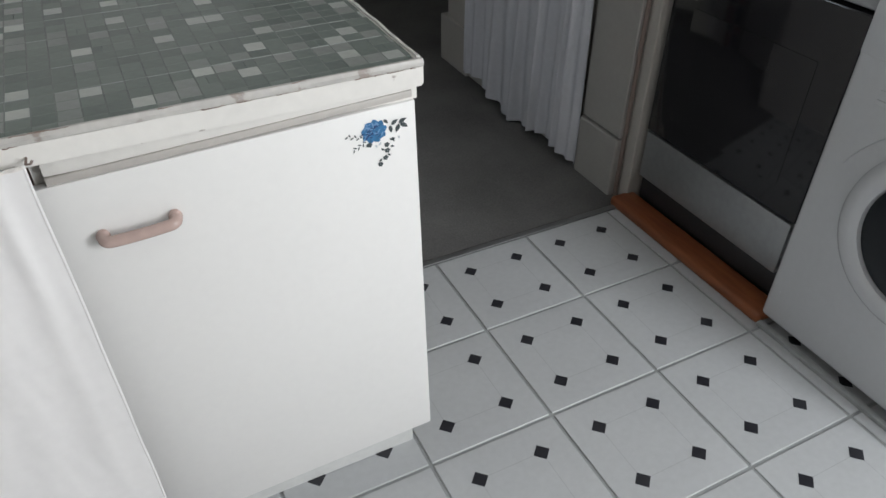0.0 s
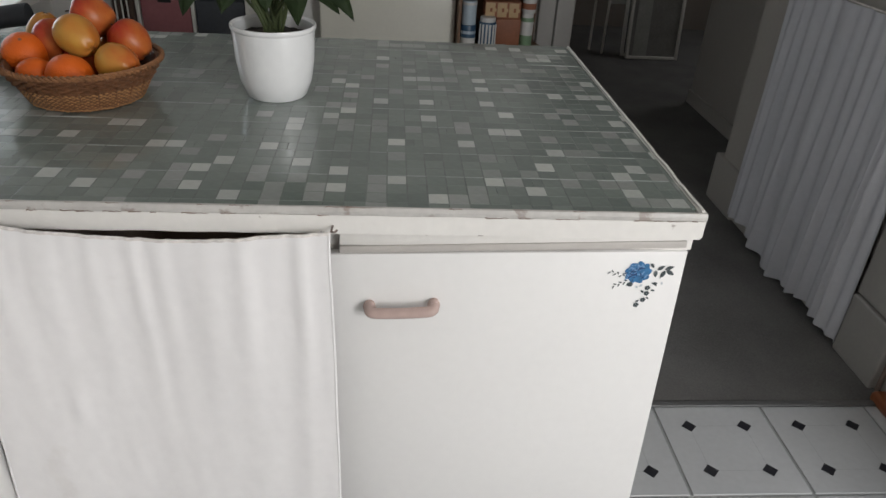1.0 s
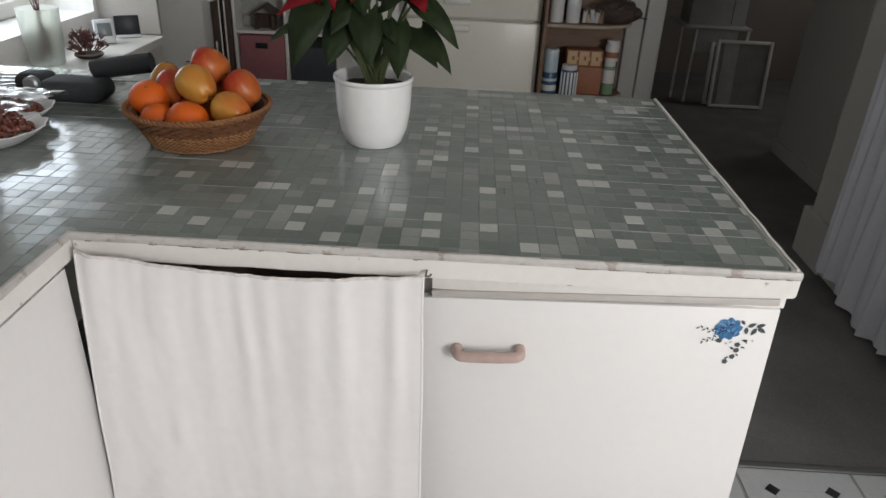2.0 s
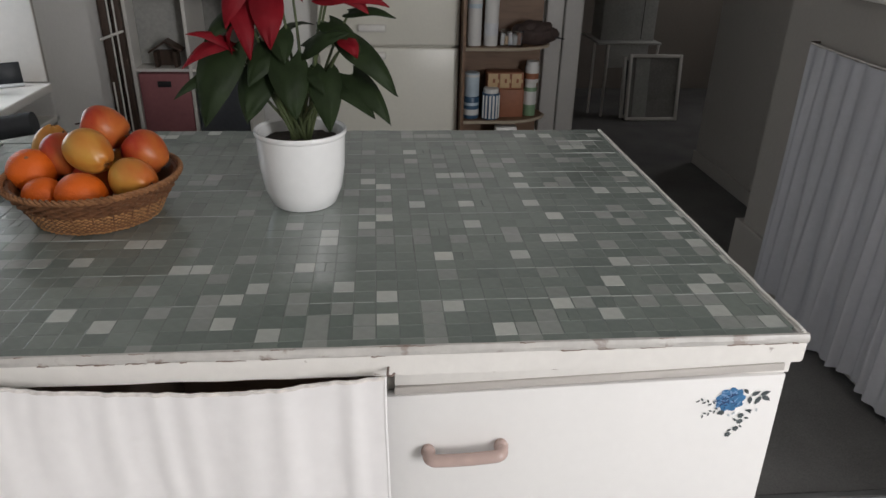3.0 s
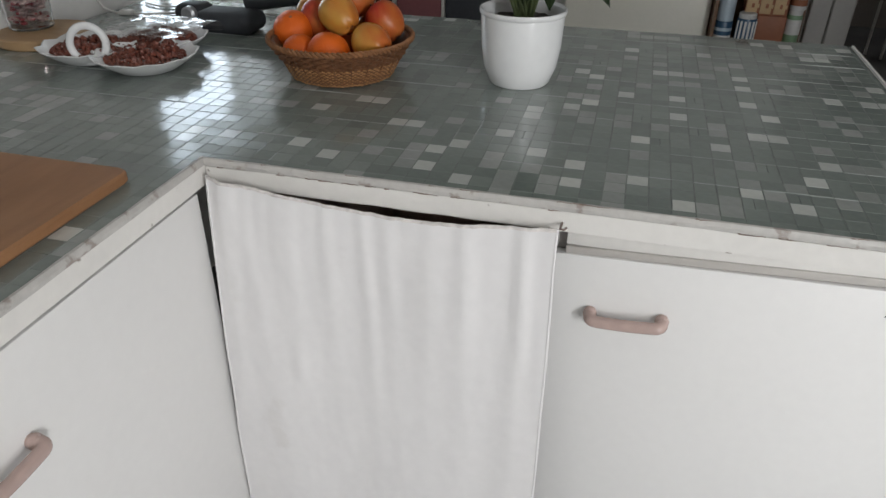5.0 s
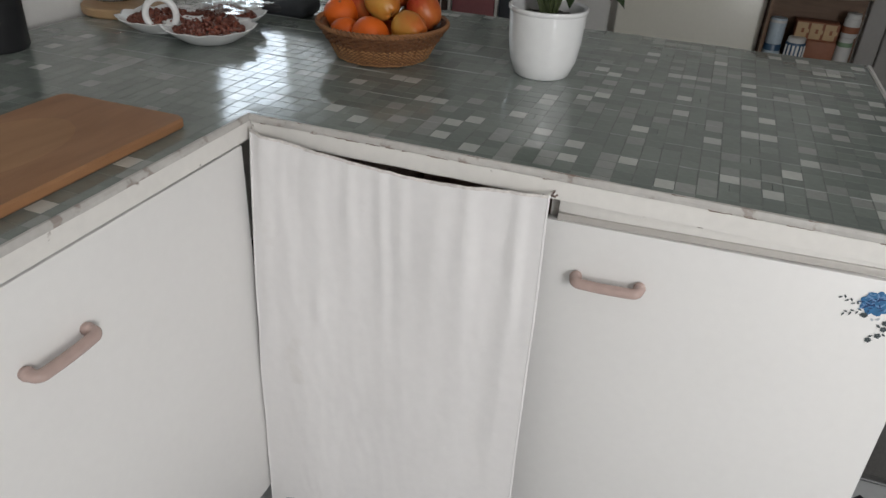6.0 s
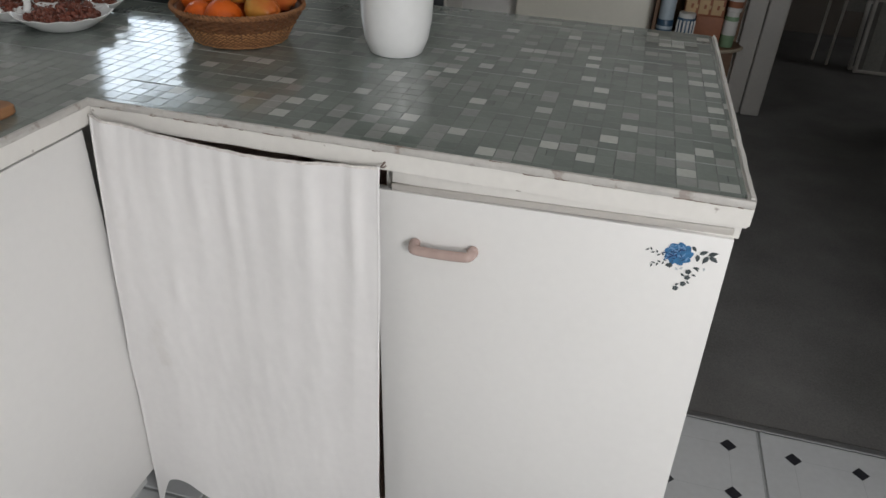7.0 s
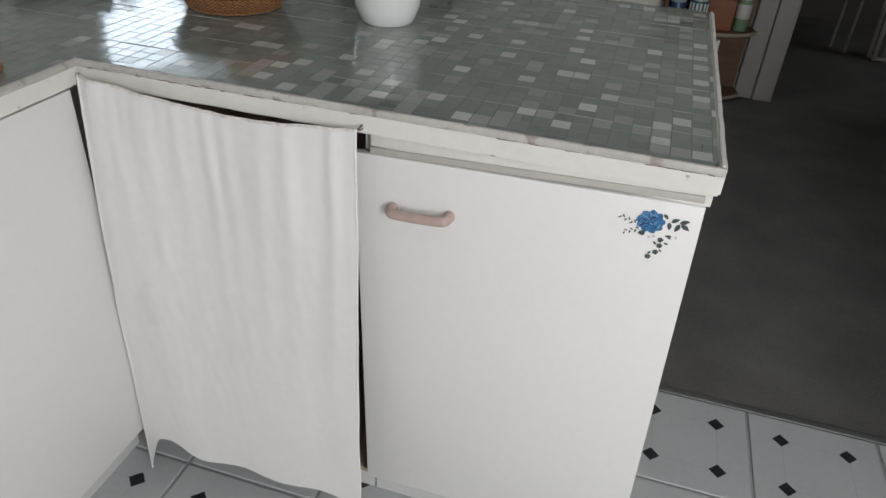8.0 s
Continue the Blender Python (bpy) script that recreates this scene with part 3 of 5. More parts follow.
def petal(bm, cx, cz, ang, length, width, y=0.0, curl=0.0):
    """A small pointed flat leaf in the xz plane."""
    c, s = math.cos(ang), math.sin(ang)
    ring = []
    n = 9
    for k in range(2 * n):
        u = k / n if k < n else 2 - k / n
        wv = width * math.sin(math.pi * min(1, u ** 0.8)) * (1 if k < n else -1)
        a, b = u * length, wv + curl * length * u * (1 - u)
        ring.append(bm.verts.new((cx + a * c - b * s, y, cz + a * s + b * c)))
    bmesh.ops.remove_doubles(bm, verts=ring, dist=1e-6)
    ring = [v for v in ring if v.is_valid]
    bm.faces.new(ring)


rng = random.Random(7)
decal = part("flower_decal", bmesh.new(), M["blue"], door, "blue rose transfer with dark leaves")


def round_petal(bm, cx, cz, r, y, squash=1.0, ang=0.0):
    """A small uneven rounded petal in the xz plane."""
    ring = []
    for k in range(12):
        a = k * math.pi / 6
        q = r * (1 + 0.12 * math.sin(3 * a + 9 * ang))
        u, v = q * math.cos(a), q * squash * math.sin(a)
        ring.append(bm.verts.new((cx + u * math.cos(ang) - v * math.sin(ang), y, cz + u * math.sin(ang) + v * math.cos(ang))))
    bm.faces.new(ring)


bm = bmesh.new()
for k in range(9):
    a = k * 0.698
    round_petal(bm, 0.0135 * math.cos(a), 0.0125 * math.sin(a), 0.0074, -0.0004 - 0.00001 * k, 0.85, a)
round_petal(bm, 0, 0, 0.013, -0.0005)
part("rose", bm, M["blue"], decal, smooth=False)
for name, count, ink, depth, slim in (("rose_highlight", 24, "blue_pale", 0.0007, 0.16), ("rose_shading", 16, "blue_dark", 0.0011, 0.14)):
    bm = bmesh.new()
    for k in range(count):
        a, r, ln = rng.uniform(0, 6.28), rng.uniform(0.002, 0.0155), rng.uniform(0.005, 0.011)
        petal(bm, r * math.cos(a), r * math.sin(a), a + rng.choice((0.3, 1.4, -1.2, 1.9)), ln, ln * slim, -depth - 0.00001 * k, rng.uniform(-0.4, 0.4))
    part(name, bm, M[ink], decal, smooth=False)
for cx, cz, a, ln in ((0.0289, 0.0022, 0.48, 0.0133), (0.0409, 0.0017, 0.31, 0.0146), (0.0262, 0.0018, -1.51, 0.0130), (0.0411, 0.0000, -2.05, 0.0147), (0.0431, -0.0003, -0.64, 0.0152), (0.0177, 0.0147, -0.95, 0.0104), (0.0320, -0.0225, 2.99, 0.0100), (0.0274, -0.0239, -0.74, 0.0051), (0.0116, -0.0375, 2.29, 0.0073), (0.0222, -0.0334, -0.36, 0.0072), (0.0162, -0.0458, -0.79, 0.0063), (0.0006, -0.0544, 0.55, 0.0067), (-0.0144, -0.0185, -0.55, 0.0088), (-0.0168, -0.0221, 0.57, 0.0077)):
    bm = bmesh.new()
    petal(bm, cx, cz, a, ln, ln * 0.24, -0.0006, 0.12)
    part("leaf", bm, M["ink"], decal, smooth=False)
for x0, z0, x1, z1 in ((-0.0211, -0.0048, -0.0423, 0.0048), (-0.0156, -0.0136, -0.0358, -0.0205)):
    bm = bmesh.new()
    for k in range(6):
        u = k / 5
        petal(bm, x0 + (x1 - x0) * u, z0 + (z1 - z0) * u, math.atan2(z1 - z0, x1 - x0) + (0.9 if k % 2 else -0.7), 0.0062, 0.0012, -0.0006 - 0.00001 * k)
    part("sprig", bm, M["ink"], decal, smooth=False)
for cx, cz in ((0.0169, -0.0291), (0.0165, -0.0391), (0.0118, -0.0508), (0.0018, -0.0596), (-0.0109, -0.0202)):
    bm = bmesh.new()
    for q in range(5):
        round_petal(bm, cx + 0.0024 * math.cos(q * 1.257), cz + 0.0024 * math.sin(q * 1.257), 0.0021, -0.0006 - 0.00001 * q)
    part("small_flower", bm, M["ink"], decal, smooth=False)
for k, (cx, cz) in enumerate(((0.0046, -0.0259), (0.0012, -0.0282), (0.0084, -0.0234), (0.0380, -0.0198))):
    bm = bmesh.new()
    petal(bm, cx, cz, 0.9 + 1.3 * k, 0.006, 0.0016, -0.0005 - 0.00001 * k)
    part("pale_bud", bm, M["bud"], decal, "faint grey-blue bud", smooth=False)
decal.matrix_basis = pose(0.4395, -0.0003, 0.6885, 0, -4.0, 0) @ Matrix.Diagonal((0.93, 1, 0.93, 1))

side_cabinet = thing("base_cabinet", (-0.985, 0, 0), "white base cabinet on the short side of the counter", "cabinet")
part("body", boxed(-0.60, -0.02, -1.25, -0.024, 0.10, 0.855), M["carcass"], side_cabinet, smooth=False)
d2 = cabinet_door(side_cabinet, 0.56, 0.741, (0, 0, 0), 90, 0)
d2.matrix_basis = pose(-0.001, -0.582, 0.117, 0, 0, 90)
h2 = pull_handle(d2)
h2.matrix_basis = pose(0.165, 0.0, 0.630, 0, 0, 0)
d3 = part("door", boxed(0, 0.56, 0, 0.016, 0, 0.741, 0.0022, 2), M["laminate"], side_cabinet)
d3.matrix_basis = pose(-0.001, -1.146, 0.117, 0, 0, 90)
part("plinth", boxed(-0.09, -0.07, -1.25, -0.0, 0.0, 0.10), M["kick"], side_cabinet, smooth=False)

alcove = thing("open_cupboard", (-0.745, 0.4, 0), "open dark cupboard bay behind a cloth", "cupboard")
part("back_panel", boxed(-0.24, 0.24, 0.37, 0.385, 0.10, 0.86), M["inside"], alcove, smooth=False)
part("bottom_panel", boxed(-0.24, 0.24, -0.37, 0.37, 0.088, 0.10), M["inside"], alcove, smooth=False)
part("side_panel", boxed(-0.255, -0.24, -0.37, 0.385, 0.088, 0.86), M["inside"], alcove, smooth=False)
part("plinth", boxed(-0.315, 0.24, -0.334, -0.318, 0.0, 0.087), M["kick"], alcove, "grey plinth", smooth=False)

# worktop: slab, painted edge and pale bead round the mosaic
CX, CY, X0, Y0, Z = 0.0275, 0.0280, -0.0172, 0.0200, 0.9005
worktop = thing("worktop", (0, 0, 0), "L-shaped worktop of glossy grey-green mosaic with worn white edge", "worktop")
bm = bmesh.new()
box(bm, -1.66, -0.010, 0.006, 0.85, 0.866, 0.8955)
box(bm, -1.66, -0.990, -1.25, 0.006, 0.862, 0.8955)
part("slab", bm, M["grout"], worktop, "dark grouted bed of the mosaic", smooth=False)


def lip(name, x0, x1, y0, y1, wob_axis, top=0.9015):
    """A painted edge board with rounded corners and a hand-painted wavy bead."""
    bm = boxed(x0, x1, y0, y1, 0.8605, top, 0.0)
    long_edges = [e for e in bm.edges if (e.verts[0].co - e.verts[1].co).length > 0.3]
    bmesh.ops.subdivide_edges(bm, edges=long_edges, cuts=60)
    for v in bm.verts:
        k = v.co[wob_axis]
        w = noise.noise(Vector((k * 22, v.co.z * 9, 3.1))) * 0.0011
        v.co.z += w
        v.co[1 - wob_axis] += 0.8 * w
    bmesh.ops.bevel(bm, geom=[e for e in bm.edges if e.calc_length() < 0.05 or e.is_manifold and e.calc_face_angle(0) > 0.5], offset=0.0035, segments=2, affect="EDGES", clamp_overlap=True)
    return part(name, bm, M["edge"], worktop, "worn white painted edge board")


lip("edge_board", -0.984, 0.0, 0.0, 0.0060, 0, 0.8925)
lip("edge_board", -0.0105, 0.0005, 0.0065, 0.865, 1)
lip("edge_board", -0.9900, -0.9845, -1.25, 0.0060, 1, 0.8925)
lip("edge_board", -1.66, -0.0170, 0.8505, 0.861, 0, 0.8945)


def bead_strip(p, q, out, wide, z0, z1, seed):
    """An uneven hand-filled strip from p to q; out points away from the mosaic."""
    out = Vector((out[0], out[1], 0))

    def ring_at(u):
        at = Vector((p[0] + u * (q[0] - p[0]), p[1] + u * (q[1] - p[1]), 0))
        w = [noise.noise(Vector((at.x * 17 + 40 * seed + 9 * k, at.y * 17, k))) * 0.0011 for k in range(3)]
        prof = ((0.0, z0), (wide + w[0], z0 + 0.3 * w[1]), (wide + 0.0008 + w[0], z0 + 0.55 * (z1 - z0)), (wide * 0.72 + w[1], z1 + 0.4 * w[2]), (0.0015 + w[2], z1 + 0.0004), (-0.0004 + w[2], z1 - 0.002))
        return [at + out * a + Vector((0, 0, b)) for a, b in prof]
    bm = bmesh.new()
    rows = [[bm.verts.new(v) for v in ring_at(i / 160)] for i in range(161)]
    for a, b in zip(rows, rows[1:]):
        for k in range(6):
            bm.faces.new((a[k], a[(k + 1) % 6], b[(k + 1) % 6], b[k]))
    bm.faces.new(rows[0])
    bm.faces.new(list(reversed(rows[-1])))
    return part("sealing_bead", bm, M["bead"], worktop, "uneven grubby painted sealing bead")


bead_strip((-0.984, 0.0058), (-0.0012, 0.0058), (0, -1), 0.0066, 0.8905, 0.9008, 0)
bead_strip((-0.9898, 0.0056), (-0.9898, -1.25), (1, 0), 0.0064, 0.8905, 0.9008, 1)
# worn brown chips where the bead meets the painted boards
rc = random.Random(17)
for k in range(34):
    x, ln = -0.97 + 0.95 * rc.random(), rc.uniform(0.006, 0.035)
    z = 0.8902 if k % 3 else 0.9009
    y = -0.0012 if k % 3 else 0.0012
    line = [(x + ln * i / 6, y + 0.0004 * rc.uniform(-1, 1), z + 0.0007 * rc.uniform(-1, 1)) for i in range(7)]
    part("chip", tube(bmesh.new(), line, rc.uniform(0.0005, 0.0010), 5, 0.4), M["chip"], worktop, "brown chip in the painted edge")

# lifted edges along the mosaic sheets' seams
SEAMS = (3, 6, 10, 13, 17, 20, 24, 27)
for k, row in enumerate(SEAMS):
    y = Y0 + row * CY + 0.0004
    bm = bmesh.new()
    line = []
    for i in range(160):
        x = -1.62 + 1.60 * i / 159
        n1 = noise.noise(Vector((x * 7, k * 5.3, 1)))
        line.append((x, y + 0.0006 * n1, Z - 0.0016 + 0.0016 * max(0, n1 + 0.15)))
    part("seam_ridge", tube(bm, line, 0.0011, 5), M["ridge"], worktop, "slightly lifted glossy seam")

# cloth over the open bay
HEM = [(0.0, 0.884), (0.1, 0.877), (0.27, 0.8685), (0.42, 0.8625), (0.57, 0.8595), (0.72, 0.8625), (0.84, 0.8675), (0.93, 0.8705), (1.0, 0.8735)]


def hem_height(u):
    """The sagging string, smoothed between its marks."""
    for (a, za), (b, zb) in zip(HEM, HEM[1:]):
        if u <= b:
            k = (u - a) / (b - a)
            return za + (zb - za) * (0.65 * k + 0.35 * k * k * (3 - 2 * k))
    return HEM[-1][1]


def cloth_at(u, v):
    """u from the short side to the door, v from the string down."""
    x_top, x_low = -0.971 + 0.468 * u, -0.980 + 0.489 * u
    top = hem_height(u)
    low = 0.086 + 0.024 * math.exp(-((u - 0.14) / 0.10) ** 2) - 0.085 * max(0, 1 - u / 0.075) ** 1.5 + 0.006 * math.sin(17 * u)
    fade = math.exp(-3.4 * v)
    pleats = 0.0
    for c, w, h, lean in ((0.09, 0.030, 0.0055, 0.16), (0.23, 0.030, 0.0040, 0.05), (0.36, 0.026, 0.0045, 0.03), (0.47, 0.020, 0.0050, 0.06), (0.54, 0.022, 0.0045, 0.05), (0.66, 0.028, 0.0040, -0.01), (0.76, 0.026, 0.0060, 0.0), (0.92, 0.022, 0.0080, -0.02)):
        d = (u - c - lean * v) / (w * (1 + 1.6 * v))
        pleats += h * math.exp(-d * d) * math.exp(-2.2 * v)
    gather = 0.0010 * math.sin(112 * u + 9 * math.sin(4 * u) + 2 * v) * math.exp(-14.0 * v)
    broad = 0.0036 * math.sin(17 * u + 0.8 * v + 0.9 * math.sin(6 * u)) * (0.16 + 0.84 * fade) + 0.006 * math.sin(3.1 * u + 1.1) * v
    crease = 0.0065 * noise.noise(Vector((u * 3.4, v * 1.7, 2))) + 0.0016 * noise.noise(Vector((u * 9 + 3 * v, v * 5, 5))) + 0.0006 * noise.noise(Vector((u * 30 - 7 * v, v * 16, 8)))
    pucker = 0.004 * math.exp(-(((u - 0.25) / 0.02) ** 2 + ((v - 0.36) / 0.03) ** 2))
    tuck = 0.008 * math.exp(-((u - 0.05) / 0.03) ** 2) * math.exp(-v * 5)
    y = -0.010 + (gather + broad + crease - pleats) * min(1, 0.3 + 5 * v) - pucker - tuck - (0.045 - 0.022 * u) * v - 0.006
    x = x_top + (x_low - x_top) * v - 0.006 * (1 - u) * math.sin(math.pi * v) + 0.003 * noise.noise(Vector((v * 6, u * 3, 7)))
    return Vector((x, y, top + (low - top) * v))


cloth = thing("cloth_curtain", (-0.745, -0.01, 0.88), "white cotton cloth on a sagging string over an open bay", "curtain")
off = Vector((-0.745, -0.01, 0.88))
part("cloth", sheet(bmesh.new(), lambda u, v: cloth_at(u, v) - off, 150, 90, 0.0012), M["cloth"], cloth)
part("hem", tube(bmesh.new(), [cloth_at(i / 180, 0) - off + Vector((0, -0.001 - 0.0007 * math.sin(i * 0.9), -0.002 + 0.0005 * noise.noise(Vector((i * 0.23, 1, 4))))) for i in range(181)], 0.0024, 6), M["cord"], cloth, "grubby gathered top hem")
part("side_hem", tube(bmesh.new(), [cloth_at(1, i / 50) - off for i in range(51)], 0.0022, 6), M["cloth"], cloth)
part("side_hem", tube(bmesh.new(), [cloth_at(0, i / 50) - off for i in range(51)], 0.0022, 6), M["cloth"], cloth)
for x in (-0.503,):
    hk = part("hook", tube(bmesh.new(), [(x - off.x + 0.004, 0.011, -0.006), (x - off.x + 0.003, -0.004, -0.007), (x - off.x + 0.008, -0.007, -0.006), (x - off.x + 0.011, -0.005, -0.003)], 0.0015, 8), M["copper"], cloth, "small rusty hook")

# ---- cooker and washing machine ----
cooker = thing("cooker", (1.03, 0.325, 0), "black glass fronted cooker with a grey drawer", "cooker")
part("body", boxed(0.012, 0.60, -0.285, 0.275, 0.0, 0.88, 0.004), M["black"], cooker)
part("plinth", boxed(0.004, 0.02, -0.28, 0.27, 0.032, 0.102, 0.002), M["black"], cooker)
part("drawer", boxed(-0.012, 0.014, -0.275, 0.272, 0.108, 0.262, 0.004), M["steel"], cooker, "plain grey metal drawer front")
ov = part("oven_door", boxed(-0.014, 0.014, -0.282, 0.274, 0.268, 0.79, 0.006), M["oven_glass"], cooker, "black glass oven door")
part("window", boxed(-0.0155, -0.0135, -0.20, 0.19, 0.34, 0.66, 0.0008), M["oven_glass"], ov)
part("control_panel", boxed(-0.012, 0.014, -0.282, 0.274, 0.797, 0.875, 0.004), M["steel"], cooker, "grey control panel")
for k in range(5):
    kb = part("knob", lathe(bmesh.new(), [(0.018, 0), (0.018, 0.014), (0.014, 0.02)], 20), M["black"], cooker)
    kb.matrix_basis = pose(-0.012, -0.2 + 0.1 * k, 0.836, 0, -90, 0)
hob = part("hob", boxed(-0.01, 0.60, -0.284, 0.274, 0.88, 0.892, 0.004), M["black"], cooker)

washer = thing("washing_machine", (0.967, -0.285, 0), "white front-loading washing machine with a round door", "washing machine")
part("body", boxed(0, 0.56, -0.30, 0.30, 0.022, 0.85, 0.012, 3), M["enamel"], washer)
part("plinth", boxed(0.04, 0.5, -0.28, 0.28, 0.0, 0.022), M["black"], washer)
ringm = Matrix.Translation((0, 0.0, 0.43)) @ Matrix.Rotation(radians(-90), 4, "Y")


def turned(profile, m, seg=48):
    bm = lathe(bmesh.new(), profile, seg)
    bmesh.ops.transform(bm, matrix=m, verts=bm.verts)
    return bm


dr = part("round_door", turned([(0.205, -0.002), (0.20, 0.012), (0.185, 0.024), (0.165, 0.026), (0.150, 0.018), (0.148, 0.004)], ringm), M["enamel"], washer, "white plastic door ring")
part("door_glass", turned([(0.147, 0.008), (0.13, 0.016), (0.07, 0.024), (0.001, 0.026)], ringm), M["screen"], dr, "dark glass porthole")
part("panel", boxed(-0.004, 0.01, -0.295, 0.295, 0.735, 0.845, 0.003), M["enamel"], washer)
part("panel_button", boxed(-0.003, 0.002, 0.19, 0.225, 0.652, 0.662, 0.001), M["chrome"], washer, "small grey printed mark")
part("panel_button", boxed(-0.003, 0.002, 0.19, 0.225, 0.675, 0.682, 0.001), M["chrome"], washer)
part("seam", tube(bmesh.new(), [(-0.001, 0.02 + 0.24 * math.cos(a * 0.05), 0.41 + 0.245 * math.sin(a * 0.05)) for a in range(8, 34)], 0.0016, 5), M["chrome"], washer, "moulded seam over the door")

# ---- curtain on the pier ----
def drape_at(u, v):
    y = 0.86 + 0.80 * u
    top = 0.962 - 0.012 * math.sin(math.pi * u)
    low = 0.018 + 0.022 * math.sin(9 * u) + 0.03 * u
    s = u + 0.02 * noise.noise(Vector((u * 9, v * 0.8, 4)))
    fold = 0.013 * math.sin(92 * s + 6 * math.sin(5 * s)) * (0.75 + 0.5 * noise.noise(Vector((u * 11, v, 9)))) + 0.011 * math.sin(31 * s + 1.2 * v) + 0.012 * noise.noise(Vector((u * 14, v * 1.4, 6)))
    x = 0.958 + fold * (0.30 + 0.70 * v ** 0.7) - 0.010 * v
    return Vector((x, y + 0.008 * math.sin(30 * u) * v, top + (low - top) * v))


drape = thing("long_curtain", (0.96, 1.28, 0.0), "long gathered lilac-white curtain hung low on the wall", "curtain")
doff = Vector((0.96, 1.28, 0.0))
part("cloth", sheet(bmesh.new(), lambda u, v: drape_at(u, v) - doff, 300, 22, 0.0012), M["net"], drape)
part("string", tube(bmesh.new(), [Vector((0.966, 0.83 + 0.85 * i / 20, 0.965 - 0.012 * math.sin(math.pi * i / 20))) - doff for i in range(21)], 0.003, 6), M["cord"], drape, "thin stretched string")
for y in (0.83, 1.68):
    part("hook", tube(bmesh.new(), [Vector((1.005, y, 0.965)) - doff, Vector((0.966, y, 0.965)) - doff], 0.004, 6), M["dark_wood"], drape)

# ---- on the counter ----
pot = thing("plant_pot", (-0.629, 0.443, Z), "plain white glazed ceramic plant pot", "plant pot")
part("pot_wall", lathe(bmesh.new(), [(0.0495, 0), (0.054, 0.004), (0.0645, 0.03), (0.070, 0.065), (0.0720, 0.108), (0.0724, 0.1165), (0.0748, 0.1185), (0.0756, 0.122), (0.0748, 0.1255), (0.0730, 0.126), (0.0695, 0.122), (0.069, 0.10), (0.067, 0.09), (0.02, 0.09)], 64), M["ceramic"], pot)
soil_bm = lathe(bmesh.new(), [(0.0685, 0.092), (0.066, 0.105), (0.04, 0.108), (0.001, 0.110)], 40)
for v in soil_bm.verts:
    v.co.z += 0.004 * noise.noise(v.co * 90)
pot.scale = (0.97, 0.97, 1.0)
part("soil", soil_bm, M["soil"], pot, "dark potting soil")

plant = thing("flamingo_plant", (-0.629, 0.443, Z + 0.106), "flamingo flower with heart-shaped leaves and red bracts", "plant")


def blade_between(base, tip, width, bulge=0.16, waist=0.22, twist=0.0):
    """A heart-shaped blade from its stalk end to its tip, arched, folded along the midrib and wavy."""
    base, tip = Vector(base), Vector(tip)
    d = tip - base
    length = d.length
    d.normalize()
    side = d.cross(Vector((0.1 + twist, -0.62, 0.77))).normalized()
    up = side.cross(d)
    seed = rl.uniform(0, 50)
    width *= 0.83

    def fn(u, v):
        s = 2 * v - 1
        w = width * (math.sin(math.pi * min(1, (0.06 + 0.94 * u) ** 0.60)) ** 0.85) * (1 - 0.18 * u)
        along = u * length * 1.02 - waist * width * abs(s) ** 1.3 * (1 - u) ** 2 * 1.4
        lift = bulge * length * math.sin(math.pi * u * 0.9) - 0.20 * w * s * s + 0.05 * width * noise.noise(Vector((u * 3 + seed, s * 2, 0)))
        return base + d * along + side * (s * w * 0.5) + up * lift
    return sheet(bmesh.new(), fn, 16, 10, 0.0007)


def add_leaf(name, base, tip, width, material, bulge=0.16, twist=0.0):
    """A stalk from the crown and the blade at its end."""
    base = Vector(base)
    foot = Vector((rl.uniform(-0.014, 0.014), rl.uniform(-0.012, 0.012), 0))
    pts = []
    for i in range(9):
        u = i / 8
        p = foot.lerp(base, u)
        p.z += 0.022 * math.sin(math.pi * u)
        pts.append(p)
    part("stem", tube(bmesh.new(), pts, 0.0026, 7, 0.7), M["stem"], plant)
    return part(name, blade_between(base, tip, width, bulge, 0.22, twist), material, plant)


rl = random.Random(11)
for base, tip, wd in (
    ((-0.095, -0.046, 0.150), (-0.125, -0.080, 0.045), 0.082), ((-0.110, -0.040, 0.115), (-0.165, -0.076, 0.082), 0.028), ((-0.050, -0.050, 0.112), (-0.066, -0.080, 0.050), 0.068),
    ((-0.030, -0.030, 0.152), (-0.060, -0.070, 0.100), 0.060), ((-0.006, -0.055, 0.132), (0.004, -0.085, 0.056), 0.074), ((0.045, -0.050, 0.115), (0.052, -0.080, 0.036), 0.064),
    ((0.030, -0.050, 0.122), (0.045, -0.075, 0.090), 0.040), ((0.070, -0.046, 0.100), (0.117, -0.076, 0.054), 0.048), ((0.086, -0.040, 0.112), (0.140, -0.076, 0.044), 0.052),
    ((0.082, -0.046, 0.162), (0.149, -0.070, 0.086), 0.058), ((0.020, -0.040, 0.150), (0.085, -0.060, 0.172), 0.052),
):
    add_leaf("leaf", base, tip, wd, M["leaf"])
